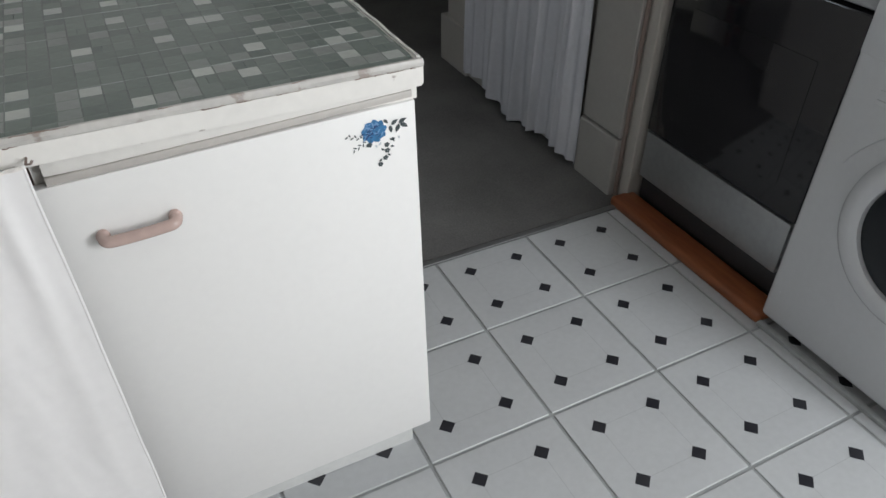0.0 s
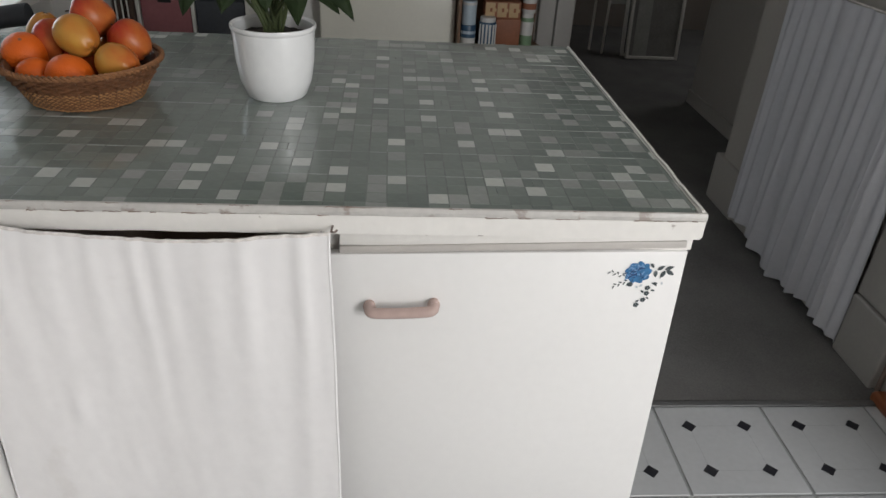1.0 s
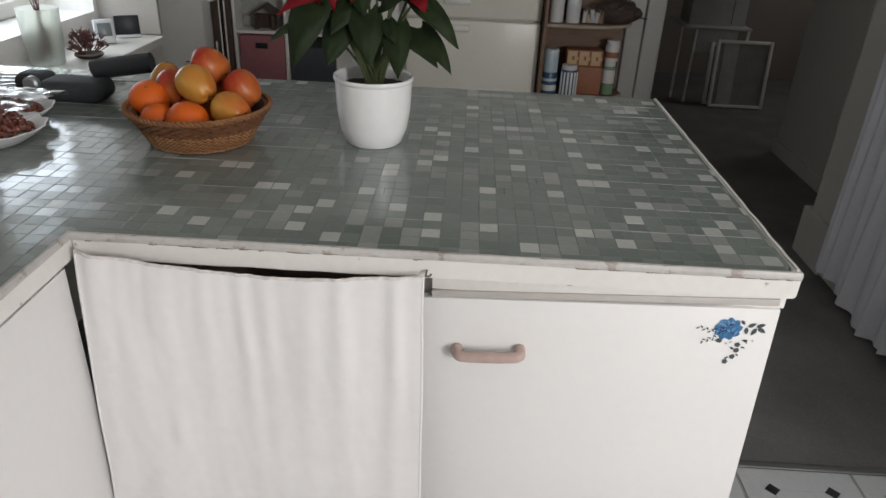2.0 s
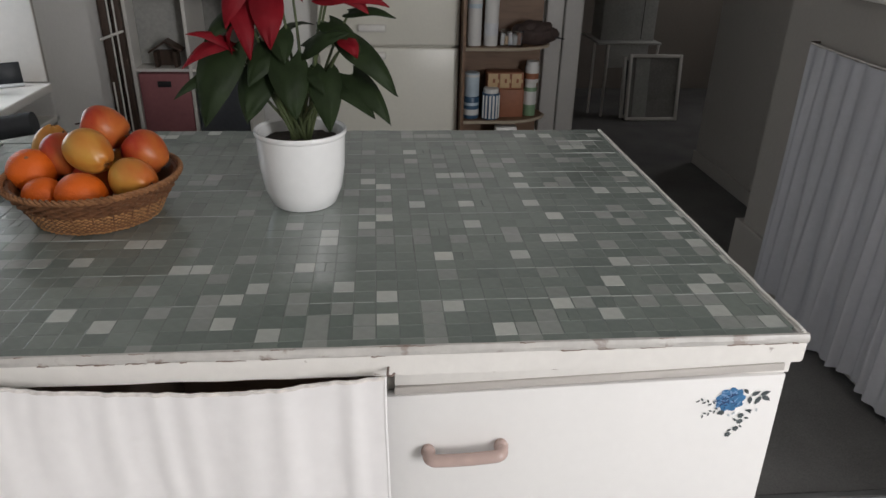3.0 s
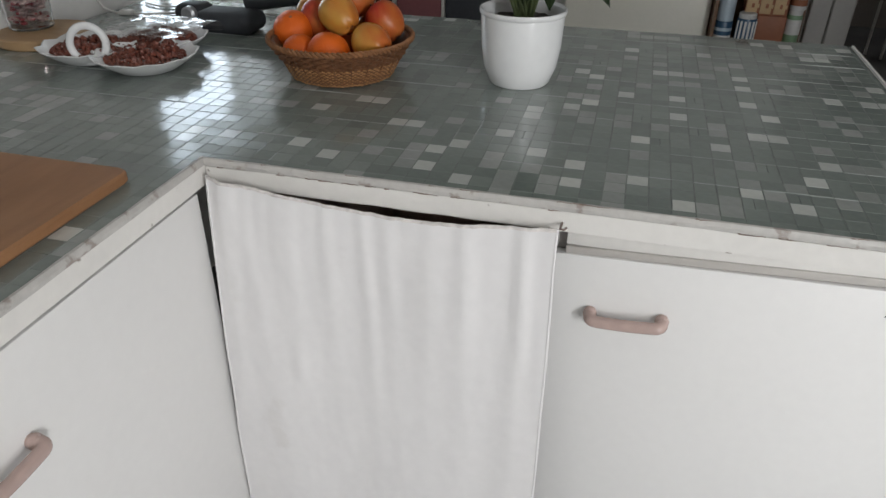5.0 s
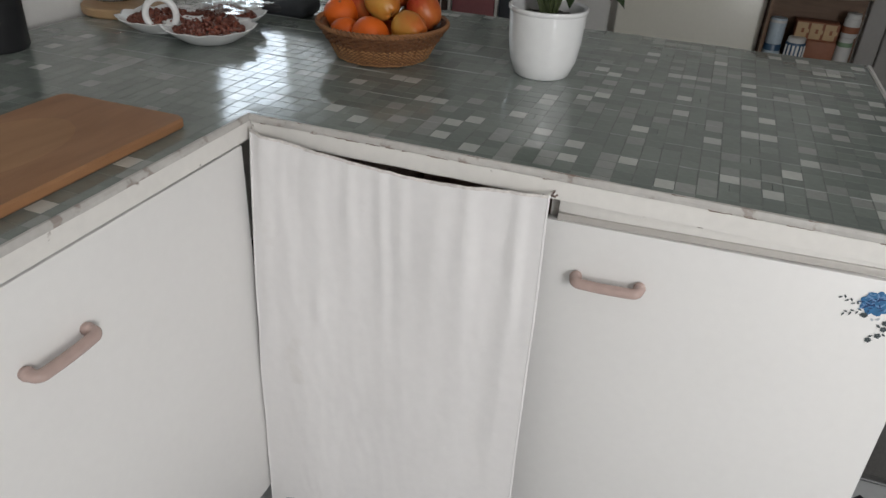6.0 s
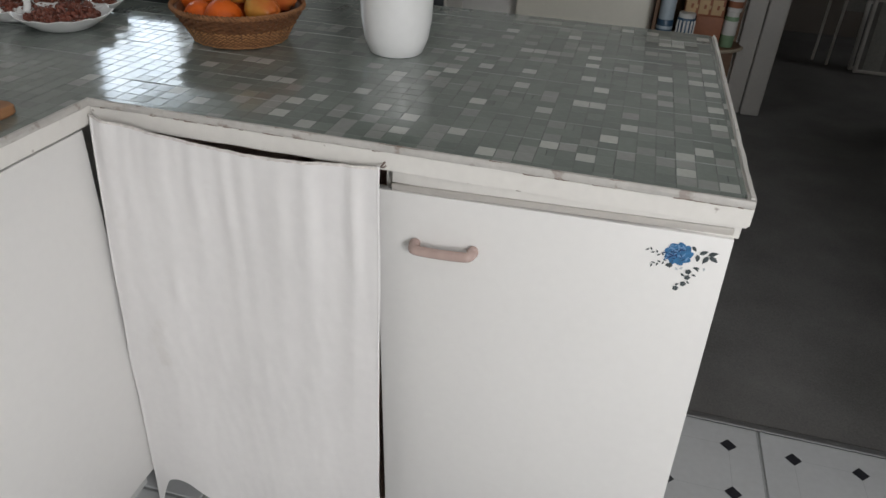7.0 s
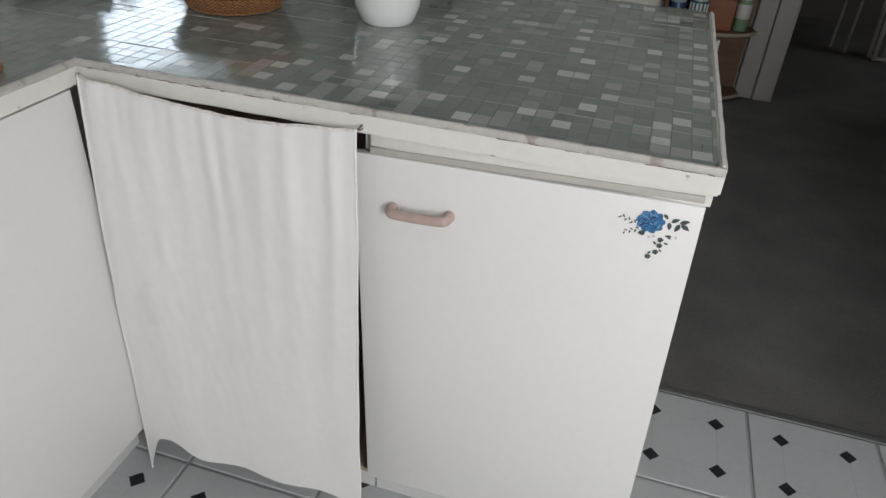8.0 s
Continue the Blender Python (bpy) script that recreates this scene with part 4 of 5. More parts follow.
for base, tip, wd in (
    ((0.055, -0.030, 0.185), (0.100, -0.060, 0.145), 0.050), ((0.085, -0.030, 0.200), (0.150, -0.060, 0.193), 0.034), ((-0.060, -0.030, 0.205), (-0.116, -0.060, 0.160), 0.056),
    ((0.000, 0.040, 0.170), (-0.020, 0.100, 0.150), 0.070), ((0.050, 0.050, 0.160), (0.100, 0.100, 0.120), 0.060), ((-0.060, 0.050, 0.150), (-0.120, 0.090, 0.100), 0.070),
    ((-0.020, -0.030, 0.172), (-0.010, -0.060, 0.130), 0.055), ((0.000, 0.000, 0.240), (0.030, -0.050, 0.235), 0.070),
):
    add_leaf("leaf", base, tip, wd, M["leaf"], twist=rl.uniform(-0.3, 0.3))
for base, tip, wd in (
    ((-0.090, -0.046, 0.160), (-0.147, -0.076, 0.125), 0.034), ((-0.085, -0.050, 0.155), (-0.140, -0.070, 0.170), 0.026), ((-0.086, -0.045, 0.150), (-0.070, -0.070, 0.185), 0.030),
    ((-0.070, -0.045, 0.215), (-0.055, -0.076, 0.140), 0.044), ((-0.030, -0.050, 0.220), (-0.025, -0.080, 0.155), 0.060), ((-0.060, -0.040, 0.250), (-0.085, -0.060, 0.180), 0.050),
    ((0.050, -0.040, 0.225), (0.140, -0.070, 0.207), 0.056), ((0.060, -0.040, 0.240), (0.110, -0.060, 0.200), 0.058), ((0.080, -0.060, 0.165), (0.095, -0.080, 0.143), 0.034),
    ((-0.020, -0.030, 0.260), (0.020, -0.060, 0.215), 0.054), ((-0.050, 0.000, 0.270), (-0.100, -0.030, 0.230), 0.060),
):
    add_leaf("bract", base, tip, wd, M["red"], 0.22)

basket = thing("fruit_basket", (-0.943, 0.405, Z), "round brown wicker basket heaped with fruit", "basket")


def weave(z0, z1, r0, r1, rows, amp, phase, waves):
    bm = bmesh.new()
    for k in range(rows):
        u = (k + 0.5) / rows
        z, r = z0 + u * (z1 - z0), r0 + u * (r1 - r0)
        pts = [((r + amp * math.sin(waves * a + math.pi * (k % 2) + phase)) * math.cos(a), (r + amp * math.sin(waves * a + math.pi * (k % 2) + phase)) * math.sin(a), z + 0.0006 * math.sin(17 * a + 2.3 * k)) for a in [2 * math.pi * i / 400 for i in range(401)]]
        tube(bm, pts, 0.62 * (z1 - z0) / rows, 5)
    return bm


part("base", lathe(bmesh.new(), [(0.001, 0.002), (0.09, 0.0), (0.098, 0.006), (0.126, 0.056), (0.121, 0.056), (0.092, 0.010), (0.001, 0.008)], 48), M["wicker_dark"], basket)
part("lower_weave", weave(0.002, 0.030, 0.093, 0.110, 11, 0.0016, 0, 66), M["straw"], basket, "golden straw weave")
part("upper_weave", weave(0.031, 0.056, 0.111, 0.130, 6, 0.0026, 1, 30), M["wicker_dark"], basket, "dark brown weave")
for k in range(2):
    part("rim_braid", tube(bmesh.new(), [((0.132 + 0.0024 * math.sin(44 * a + k * math.pi)) * math.cos(a), (0.132 + 0.0024 * math.sin(44 * a + k * math.pi)) * math.sin(a), 0.0585 + 0.0024 * math.cos(44 * a + k * math.pi)) for a in [2 * math.pi * i / 361 for i in range(362)]], 0.0026, 6), M["wicker"], basket, "braided rim")
basket.scale = (0.955, 0.955, 1.13)
for k in range(24):
    a = 2 * math.pi * k / 24
    part("stake", tube(bmesh.new(), [(0.094 * math.cos(a), 0.094 * math.sin(a), 0.003), (0.132 * math.cos(a), 0.132 * math.sin(a), 0.058)], 0.0013, 5), M["wicker_dark"], basket)


def fruit(name, at, r, material, label, kind, axis=(0, 0, 1)):
    """axis points to the blossom end of apples and quinces, to the stem end of oranges."""
    f = thing(name, (at[0] - 0.008, at[1] - 0.010, at[2]), label, kind, "fruit in the basket")
    bm = bmesh.new()
    prof = []
    n = 26
    for i in range(n + 1):
        a = math.pi * i / n
        rr, z = math.sin(a), -math.cos(a)
        if kind == "apple":
            rr *= 0.97 - 0.11 * z
            z = z * 1.12 - 0.16 * math.exp(-((a - math.pi) / 0.30) ** 2) + 0.20 * math.exp(-(a / 0.36) ** 2)
        elif kind == "quince":
            rr *= 0.99 - 0.13 * z
            z = z * 1.22 - 0.15 * math.exp(-((a - math.pi) / 0.26) ** 2) + 0.15 * math.exp(-(a / 0.30) ** 2)
        else:
            z *= 0.93
        prof.append((max(0.002, rr * r), z * r))
    lathe(bm, prof, 36)
    ribs = 0.0 if kind == "orange" else 0.022
    for v in bm.verts:
        ang = math.atan2(v.co.y, v.co.x)
        end = max(0, v.co.z / r) ** 2
        v.co *= 1 + 0.035 * noise.noise(v.co * 26 + Vector(at) * 40) + ribs * end * math.cos(5 * ang)
    top = Vector((0, 0, 1)).rotation_difference(Vector(axis).normalized()).to_matrix().to_4x4()
    bmesh.ops.transform(bm, matrix=top, verts=bm.verts)
    part("skin", bm, material, f)
    if kind == "orange":
        part("stem_end", turned([(0.003, 0.92 * r), (0.0022, 0.935 * r), (0.001, 0.938 * r)], top, 10), M["carton"], f)
        return f
    h = 0.98 if kind == "apple" else 1.08
    crown = bmesh.new()
    for q in range(5):
        c, s = math.cos(q * 1.257), math.sin(q * 1.257)
        tube(crown, [top @ Vector((0.002 * c, 0.002 * s, (h - 0.06) * r)), top @ Vector((0.0035 * c, 0.0035 * s, h * r)), top @ Vector((0.003 * c, 0.003 * s, (h + 0.07) * r))], 0.0013, 5, 0.5)
    part("blossom_end", crown, M["dark_wood"], f, "dry brown blossom end")
    part("stalk", tube(bmesh.new(), [top @ Vector((0, 0, -0.80 * r)), top @ Vector((0.001, 0.001, -1.0 * r)), top @ Vector((0.004, 0.002, -1.16 * r))], 0.0014, 6), M["dark_wood"], f)
    return f


ORANGE, RED, YEL = "round orange with dimpled peel", "red and yellow streaked apple", "yellow apple with a red blush"
fruit("orange", (-1.030, 0.425, Z + 0.066), 0.036, M["orange"], ORANGE, "orange", (0.15, -0.5, 0.8))
fruit("orange", (-0.995, 0.372, Z + 0.046), 0.030, M["orange"], "small orange with dimpled peel", "orange", (-0.3, 0.5, 1))
fruit("orange", (-0.935, 0.358, Z + 0.050), 0.037, M["orange"], ORANGE, "orange", (0.2, 0.7, 0.7))
fruit("apple", (-0.935, 0.490, Z + 0.115), 0.036, M["apple_red"], "shiny red apple on top of the heap", "apple", (0.9, 0.3, -0.35))
fruit("quince", (-0.935, 0.415, Z + 0.100), 0.0325, M["pear"], "yellow quince with brown blemishes", "quince", (0.80, -0.50, -0.42))
fruit("apple", (-0.994, 0.458, Z + 0.080), 0.034, M["apple_red"], RED, "apple", (0.1, -0.5, -0.8))
fruit("apple", (-0.868, 0.462, Z + 0.084), 0.034, M["apple_red"], RED, "apple", (0.7, -0.1, -0.7))
fruit("apple", (-0.866, 0.385, Z + 0.066), 0.033, M["apple_yellow"], YEL, "apple", (0.85, -0.42, -0.12))
fruit("quince", (-1.030, 0.510, Z + 0.080), 0.030, M["pear"], "yellow quince partly hidden behind the apples", "quince", (0.2, 0.1, 1))
fruit("apple", (-0.95, 0.44, Z + 0.043), 0.032, M["apple_red"], RED, "apple")
fruit("apple", (-0.915, 0.505, Z + 0.048), 0.032, M["apple_yellow"], YEL, "apple")

# dish in three lobes with a ring handle
dish = thing("snack_dish", (-1.352, 0.364, Z), "white scalloped three-part china dish with nuts", "dish")


def lobe(angle, name):
    c = Vector((0.072 * math.cos(angle), 0.072 * math.sin(angle), 0))
    prof = [(0.045, 0.0), (0.055, 0.004), (0.080, 0.020), (0.092, 0.030), (0.089, 0.031), (0.076, 0.022), (0.050, 0.009), (0.001, 0.008)]
    bm = lathe(bmesh.new(), prof, 48)
    for v in bm.verts:
        a = math.atan2(v.co.y, v.co.x)
        k = v.co.z / 0.031
        v.co.x *= 1 + 0.035 * k * math.sin(12 * a)
        v.co.y *= 1 + 0.035 * k * math.sin(12 * a)
        v.co.z += 0.002 * k * math.sin(12 * a)
    bmesh.ops.translate(bm, vec=c, verts=bm.verts)
    return c, part(name, bm, M["ceramic"], dish, "white scalloped china bowl")


rn = random.Random(4)
for k, ang in enumerate((-0.55, 1.35, 3.35)):
    c, lb = lobe(ang, "bowl")
    bm = bmesh.new()
    for i in range(380):
        a, r = rn.uniform(0, 6.28), 0.068 * math.sqrt(rn.random())
        z = 0.014 + 0.020 * (1 - (r / 0.07) ** 2) * rn.random() + 0.008
        bmesh.ops.create_icosphere(bm, subdivisions=1, radius=rn.uniform(0.0036, 0.0052), matrix=Matrix.Translation((c.x + r * math.cos(a), c.y + r * math.sin(a), z)) @ pose(0, 0, 0, rn.uniform(0, 90), rn.uniform(0, 90), rn.uniform(0, 90)) @ Matrix.Diagonal((1.25, 0.9, 0.8, 1)))
    heap = tagged(part("nut_heap", bm, M["nuts"]), "heap of small red-brown nuts in a dish", "nuts", "nuts in the dish", "stuff")
    heap.location = dish.location
rb = bmesh.new()
tube(rb, [(-0.035 + 0.030 * math.cos(a) * 0.85, -0.062 + 0.030 * math.cos(a) * 0.5, 0.044 + 0.032 * math.sin(a)) for a in [2 * math.pi * i / 36 for i in range(37)]], 0.0070, 10)
tube(rb, [(-0.035, -0.062, 0.024), (-0.025, -0.045, 0.014), (0.0, -0.02, 0.012)], 0.009, 8)
part("ring_handle", rb, M["ceramic"], dish, "white china ring handle")
wrap_bm = sheet(bmesh.new(), lambda u, v: Vector((0.075 * math.cos(1.35) + 0.17 * (u - 0.5), 0.075 * math.sin(1.35) + 0.15 * (v - 0.5), 0.047 + 0.012 * math.sin(math.pi * u) * math.sin(math.pi * v) + 0.006 * noise.noise(Vector((u * 9, v * 9, 1))))), 24, 20, 0.0004)
wp = tagged(part("plastic_bag", wrap_bm, M["wrap"]), "crinkled clear plastic bag over the nuts", "plastic bag")
wp.location = dish.location

gimbal = thing("camera_grip", (-1.29, 0.63, Z), "black plastic handheld grip lying on the worktop", "camera grip")
part("body", box(boxed(-0.06, 0.075, -0.062, 0.03, 0.0, 0.044, 0.020, 4), -0.125, -0.05, -0.03, 0.035, 0.002, 0.05, 0.020, 4), M["charcoal"], gimbal)
part("grip", tube(bmesh.new(), [(0.03, 0.022, 0.052), (0.04, 0.024, 0.055), (0.08, 0.027, 0.062), (0.145, 0.032, 0.072), (0.155, 0.033, 0.0735)], 0.021, 14), M["charcoal"], gimbal, "ribbed round grip")
part("knob", turned([(0.016, 0), (0.016, 0.012), (0.012, 0.016)], pose(-0.06, -0.055, 0.04, 90, 0, 0), 18), M["steel"], gimbal, "grey knob")
part("clamp", tube(bmesh.new(), [(-0.02 + 0.035 * math.cos(a), -0.045 + 0.02 * math.sin(a), 0.02) for a in [2 * math.pi * i / 24 for i in range(25)]], 0.010, 8), M["black"], gimbal)

board = thing("chopping_board", (-1.147, -0.270, Z), "worn rectangular wooden chopping board lying on the worktop", "chopping board")
bbm = bmesh.new()
outline = []
for cx, cy, a0 in ((0.097, 0.172, 0), (-0.097, 0.172, 90), (-0.097, -0.172, 180), (0.097, -0.172, 270)):
    outline += [(cx, cy, math.cos(radians(a0 + 15 * k)), math.sin(radians(a0 + 15 * k))) for k in range(7)]
rings = []
for inset, z in ((0.003, 0.0), (0.0, 0.003), (0.0, 0.012), (0.003, 0.015)):
    rings.append([bbm.verts.new((cx + (0.018 - inset) * c, cy + (0.018 - inset) * s, z)) for cx, cy, c, s in outline])
for lo, hi in zip(rings, rings[1:]):
    for k in range(len(lo)):
        bbm.faces.new((lo[k], lo[(k + 1) % len(lo)], hi[(k + 1) % len(lo)], hi[k]))
bbm.faces.new(list(reversed(rings[0])))
bbm.faces.new(rings[-1])
part("plank", bbm, M["board"], board)
part("worn_patch", sheet(bmesh.new(), lambda u, v: Vector((0.075 * (2 * u - 1) * math.sqrt(max(0.02, 1 - (2 * v - 1) ** 2)) - 0.025, 0.12 * (2 * v - 1) - 0.02, 0.0154)), 14, 14), M["board_worn"], board, "pale worn middle", smooth=False)

tub = thing("dark_canister", (-1.585, 0.085, Z), "dark green canister standing on the worktop", "canister")
part("body", lathe(bmesh.new(), [(0.05, 0), (0.054, 0.006), (0.056, 0.12), (0.058, 0.13)], 32), M["black"], tub)
part("lid", lathe(bmesh.new(), [(0.06, 0.13), (0.06, 0.145), (0.05, 0.15)], 32), M["black"], tub)
trivet = thing("round_board", (-1.605, 0.44, Z), "round wooden board on the worktop under a tub", "board")
part("disc", lathe(bmesh.new(), [(0.089, 0), (0.092, 0.003), (0.092, 0.017), (0.089, 0.02)], 48), M["board_pale"], trivet)
tub_clear = thing("sweet_tub", (-1.645, 0.452, Z + 0.0205), "clear plastic tub of red and white sweets on a board", "tub")
part("wall", lathe(bmesh.new(), [(0.040, 0), (0.043, 0.003), (0.046, 0.09), (0.048, 0.094), (0.046, 0.095), (0.0435, 0.09), (0.041, 0.005), (0.001, 0.004)], 40), M["clear"], tub_clear, "clear plastic wall")
bm = bmesh.new()
rs = random.Random(9)
for k in range(150):
    a, r = rs.uniform(0, 6.28), 0.036 * math.sqrt(rs.random())
    bmesh.ops.create_icosphere(bm, subdivisions=1, radius=rs.uniform(0.005, 0.008), matrix=Matrix.Translation((r * math.cos(a), r * math.sin(a), 0.011 + 0.062 * rs.random())) @ Matrix.Diagonal((1.2, 0.9, 0.7, 1)))
part("filling", bm, M["sweets"], tub_clear, "red and white sweets")

cable = thing("charging_cable", (-1.45, 0.66, Z), "thin white cable with its plug on the worktop", "cable")
part("wire", tube(bmesh.new(), [(-0.235, 0.038, 0.034), (-0.222, 0.032, 0.022), (-0.20, 0.022, 0.008), (-0.17, 0.014, 0.004), (-0.14, 0.012, 0.003), (-0.09, 0.022, 0.003), (-0.05, 0.04, 0.003), (0.0, 0.066, 0.003), (0.06, 0.085, 0.003), (0.13, 0.098, 0.003), (0.20, 0.10, 0.003)], 0.0026, 8), M["paper"], cable)
part("wire", tube(bmesh.new(), [(-0.12, 0.013, 0.004), (-0.06, 0.0, 0.003), (0.0, 0.018, 0.003), (0.05, 0.052, 0.003), (0.03, 0.09, 0.003), (-0.04, 0.11, 0.003), (-0.11, 0.10, 0.003), (-0.16, 0.12, 0.003)], 0.0022, 8), M["paper"], cable)
part("plug", boxed(-0.150, -0.118, 0.004, 0.022, 0.0, 0.012, 0.003), M["paper"], cable, "white plug")
# ---- by the west window ----
structure("wall_west_nib", boxed(-1.702, -1.500, 1.578, 1.98, 0.0, TOP - 0.002, 0.004), M["wall_white"], "white painted wall beside the window recess", "wall")
# thin panel added over the white recess side; its darker colour tempers the light
structure("window_reveal", boxed(-1.702, -1.496, 1.562, 1.577, 0.8475, TOP - 0.002, 0.003), M["wall"], "added side lining of the window recess, darkened to lower its lit brightness", "window reveal")
sill = structure("window_sill", boxed(-1.72, -1.485, 0.50, 1.56, 0.822, 0.847, 0.004), M["gloss"], "white painted window sill board", "window sill")
structure("sill_shelf", boxed(-1.70, -1.50, 0.88, 1.60, 0.722, 0.742, 0.003), M["gloss"], "white shelf board under the window sill", "shelf")
vase = thing("glass_vase", (-1.63, 1.105, 0.8475), "cloudy glass vase holding dry brown twigs", "vase")
part("glass_wall", lathe(bmesh.new(), [(0.040, 0), (0.044, 0.004), (0.050, 0.06), (0.053, 0.15), (0.051, 0.151), (0.048, 0.06), (0.041, 0.010), (0.001, 0.008)], 40), M["frosted"], vase, "cloudy glass wall")
rv = random.Random(31)
for k in range(6):
    a, lean, high = 1.05 * k + 0.3, rv.uniform(0.02, 0.045), rv.uniform(0.19, 0.30)
    pts = [(-0.5 * lean * math.cos(a), -0.5 * lean * math.sin(a), 0.012)]
    pts += [(lean * (u - 0.5) * 1.6 * math.cos(a) + rv.uniform(-0.003, 0.003), lean * (u - 0.5) * 1.6 * math.sin(a), 0.012 + high * u) for u in (0.3, 0.6, 0.8, 1.0)]
    part("twig", tube(bmesh.new(), pts, 0.0022, 6, 0.5), M["dried"], vase, "dry brown twig")
station = thing("weather_station", (-1.60, 1.39, 0.8475), "white plastic weather station with a grey display", "weather station")
st_body = part("case", boxed(-0.03, 0.03, -0.012, 0.012, 0.0, 0.075, 0.006, 3), M["enamel"], station)
part("display", boxed(-0.02, 0.02, -0.0135, -0.0115, 0.022, 0.062, 0.001), M["lcd"], station, "grey display")
station.scale = (1.0, 1.2, 1.0)
station.rotation_euler = (radians(-14), 0, radians(35))
frame_small = thing("picture_display", (-1.578, 1.50, 0.8475), "small dark screen on a white stand", "display")
part("panel", boxed(-0.042, 0.042, -0.006, 0.006, 0.008, 0.07, 0.003), M["screen"], frame_small, "black screen")
part("stand", boxed(-0.042, 0.042, -0.012, 0.014, 0.0, 0.010, 0.003), M["enamel"], frame_small, "white stand")
frame_small.scale = (0.9, 0.9, 1.0)
frame_small.rotation_euler = (radians(-8), 0, radians(30))
bunch = thing("dried_flowers", (-1.563, 1.205, 0.8475), "bunch of reddish dried flowers in a low dark bowl", "dried flowers")
part("bowl", lathe(bmesh.new(), [(0.03, 0), (0.042, 0.008), (0.044, 0.014), (0.041, 0.014), (0.03, 0.004)], 28), M["dark_wood"], bunch, "low dark bowl")
bunch.scale = (0.92, 0.92, 0.82)
for i in range(60):
    bm = bmesh.new()
    a, b, r = rn.uniform(0, 6.28), rn.uniform(0.1, 1.4), rn.uniform(0.045, 0.072)
    p = Vector((r * math.cos(a) * math.cos(b), r * math.sin(a) * math.cos(b), 0.025 + r * math.sin(b)))
    tube(bm, [p * 0.4, p], 0.0014, 4)
    for q in range(4):
        tip = p + Vector((rn.uniform(-1, 1), rn.uniform(-1, 1), rn.uniform(-0.2, 1))) * 0.012
        tube(bm, [p * 0.9, tip], 0.0030, 5, 0.3)
    part("blossom", bm, M["dried"], bunch)

# ---- along the north wall ----
poles = thing("leaning_poles", (-1.66, 2.66, 0), "dark brown boards and pale rods leaning in the corner", "rods")
part("board", boxed(-0.035, 0.0, -0.05, 0.0, 0, 1.7, 0.004), M["dark_wood"], poles)
part("board", boxed(0.012, 0.05, -0.04, 0.02, 0, 1.8, 0.004), M["dark_wood"], poles)
for x, y, h in ((0.006, -0.055, 1.6), (0.028, -0.052, 1.2), (-0.02, -0.065, 0.62)):
    part("rod", tube(bmesh.new(), [(x, y, 0), (x + 0.004, y, h)], 0.004, 8), M["gloss"], poles, "pale thin rod")
part("cross_rod", tube(bmesh.new(), [(-0.05, -0.065, 0.80), (0.06, -0.06, 0.84)], 0.006, 8), M["gloss"], poles, "white clip")

rack = thing("shelf_unit", (-1.35, 2.65, 0), "white framed shelf unit with fabric drawers", "shelf unit")
bm = bmesh.new()
for x in (-0.25, 0.0, 0.25):
    box(bm, x - 0.008, x + 0.008, 0.0, 0.35, 0, 1.5, 0.002, 1)
for z in (0.02, 0.34, 0.655, 0.97, 1.49):
    box(bm, -0.242, -0.008, 0.002, 0.35, z, z + 0.014)
    box(bm, 0.008, 0.242, 0.002, 0.35, z, z + 0.014)
part("frame", bm, M["gloss"], rack, smooth=False)
fb = part("fabric_drawer", boxed(-0.236, -0.012, 0.004, 0.33, 0.356, 0.645, 0.006), M["pink"], rack, "dusty rose fabric drawer with a slot")
part("slot", boxed(-0.155, -0.095, 0.0, 0.005, 0.585, 0.612, 0.002), M["black"], fb)
part("fabric_drawer", boxed(0.012, 0.236, 0.004, 0.33, 0.356, 0.60, 0.006), M["slate"], rack, "slate grey fabric drawer")
part("fabric_drawer", boxed(-0.236, -0.012, 0.004, 0.33, 0.036, 0.33, 0.006), M["slate"], rack)
part("fabric_drawer", boxed(0.012, 0.236, 0.004, 0.33, 0.036, 0.33, 0.006), M["pink"], rack)
part("back_panel", boxed(-0.242, 0.242, 0.34, 0.35, 0.03, 1.48), M["grey_panel"], rack, "grey back panel", smooth=False)
part("grey_backboard", boxed(-0.24, -0.01, 0.105, 0.115, 0.672, 0.966), M["pale_panel"], rack, "mottled grey board behind the ornament", smooth=False)
house = thing("ornament_house", (-1.46, 2.705, 0.6695), "small dark model of a stable on a shelf", "ornament")
hb = boxed(-0.05, -0.035, -0.03, 0.03, 0, 0.07)
box(hb, 0.035, 0.05, -0.03, 0.03, 0, 0.07)
box(hb, -0.05, 0.05, 0.02, 0.03, 0, 0.07)
part("walls", hb, M["dark_wood"], house, smooth=False)
rf = bmesh.new()
for s in (-1, 1):
    rb2 = boxed(0, 0.085, -0.04, 0.04, 0, 0.008)
    bmesh.ops.transform(rb2, matrix=pose(0, 0, 0.115, 0, 32 if s > 0 else 148, 0), verts=rb2.verts)
    tmp = bpy.data.meshes.new("t")
    rb2.to_mesh(tmp)
    rf.from_mesh(tmp)
    bpy.data.meshes.remove(tmp)
    rb2.free()
part("roof", rf, M["dark_wood"], house, smooth=False)

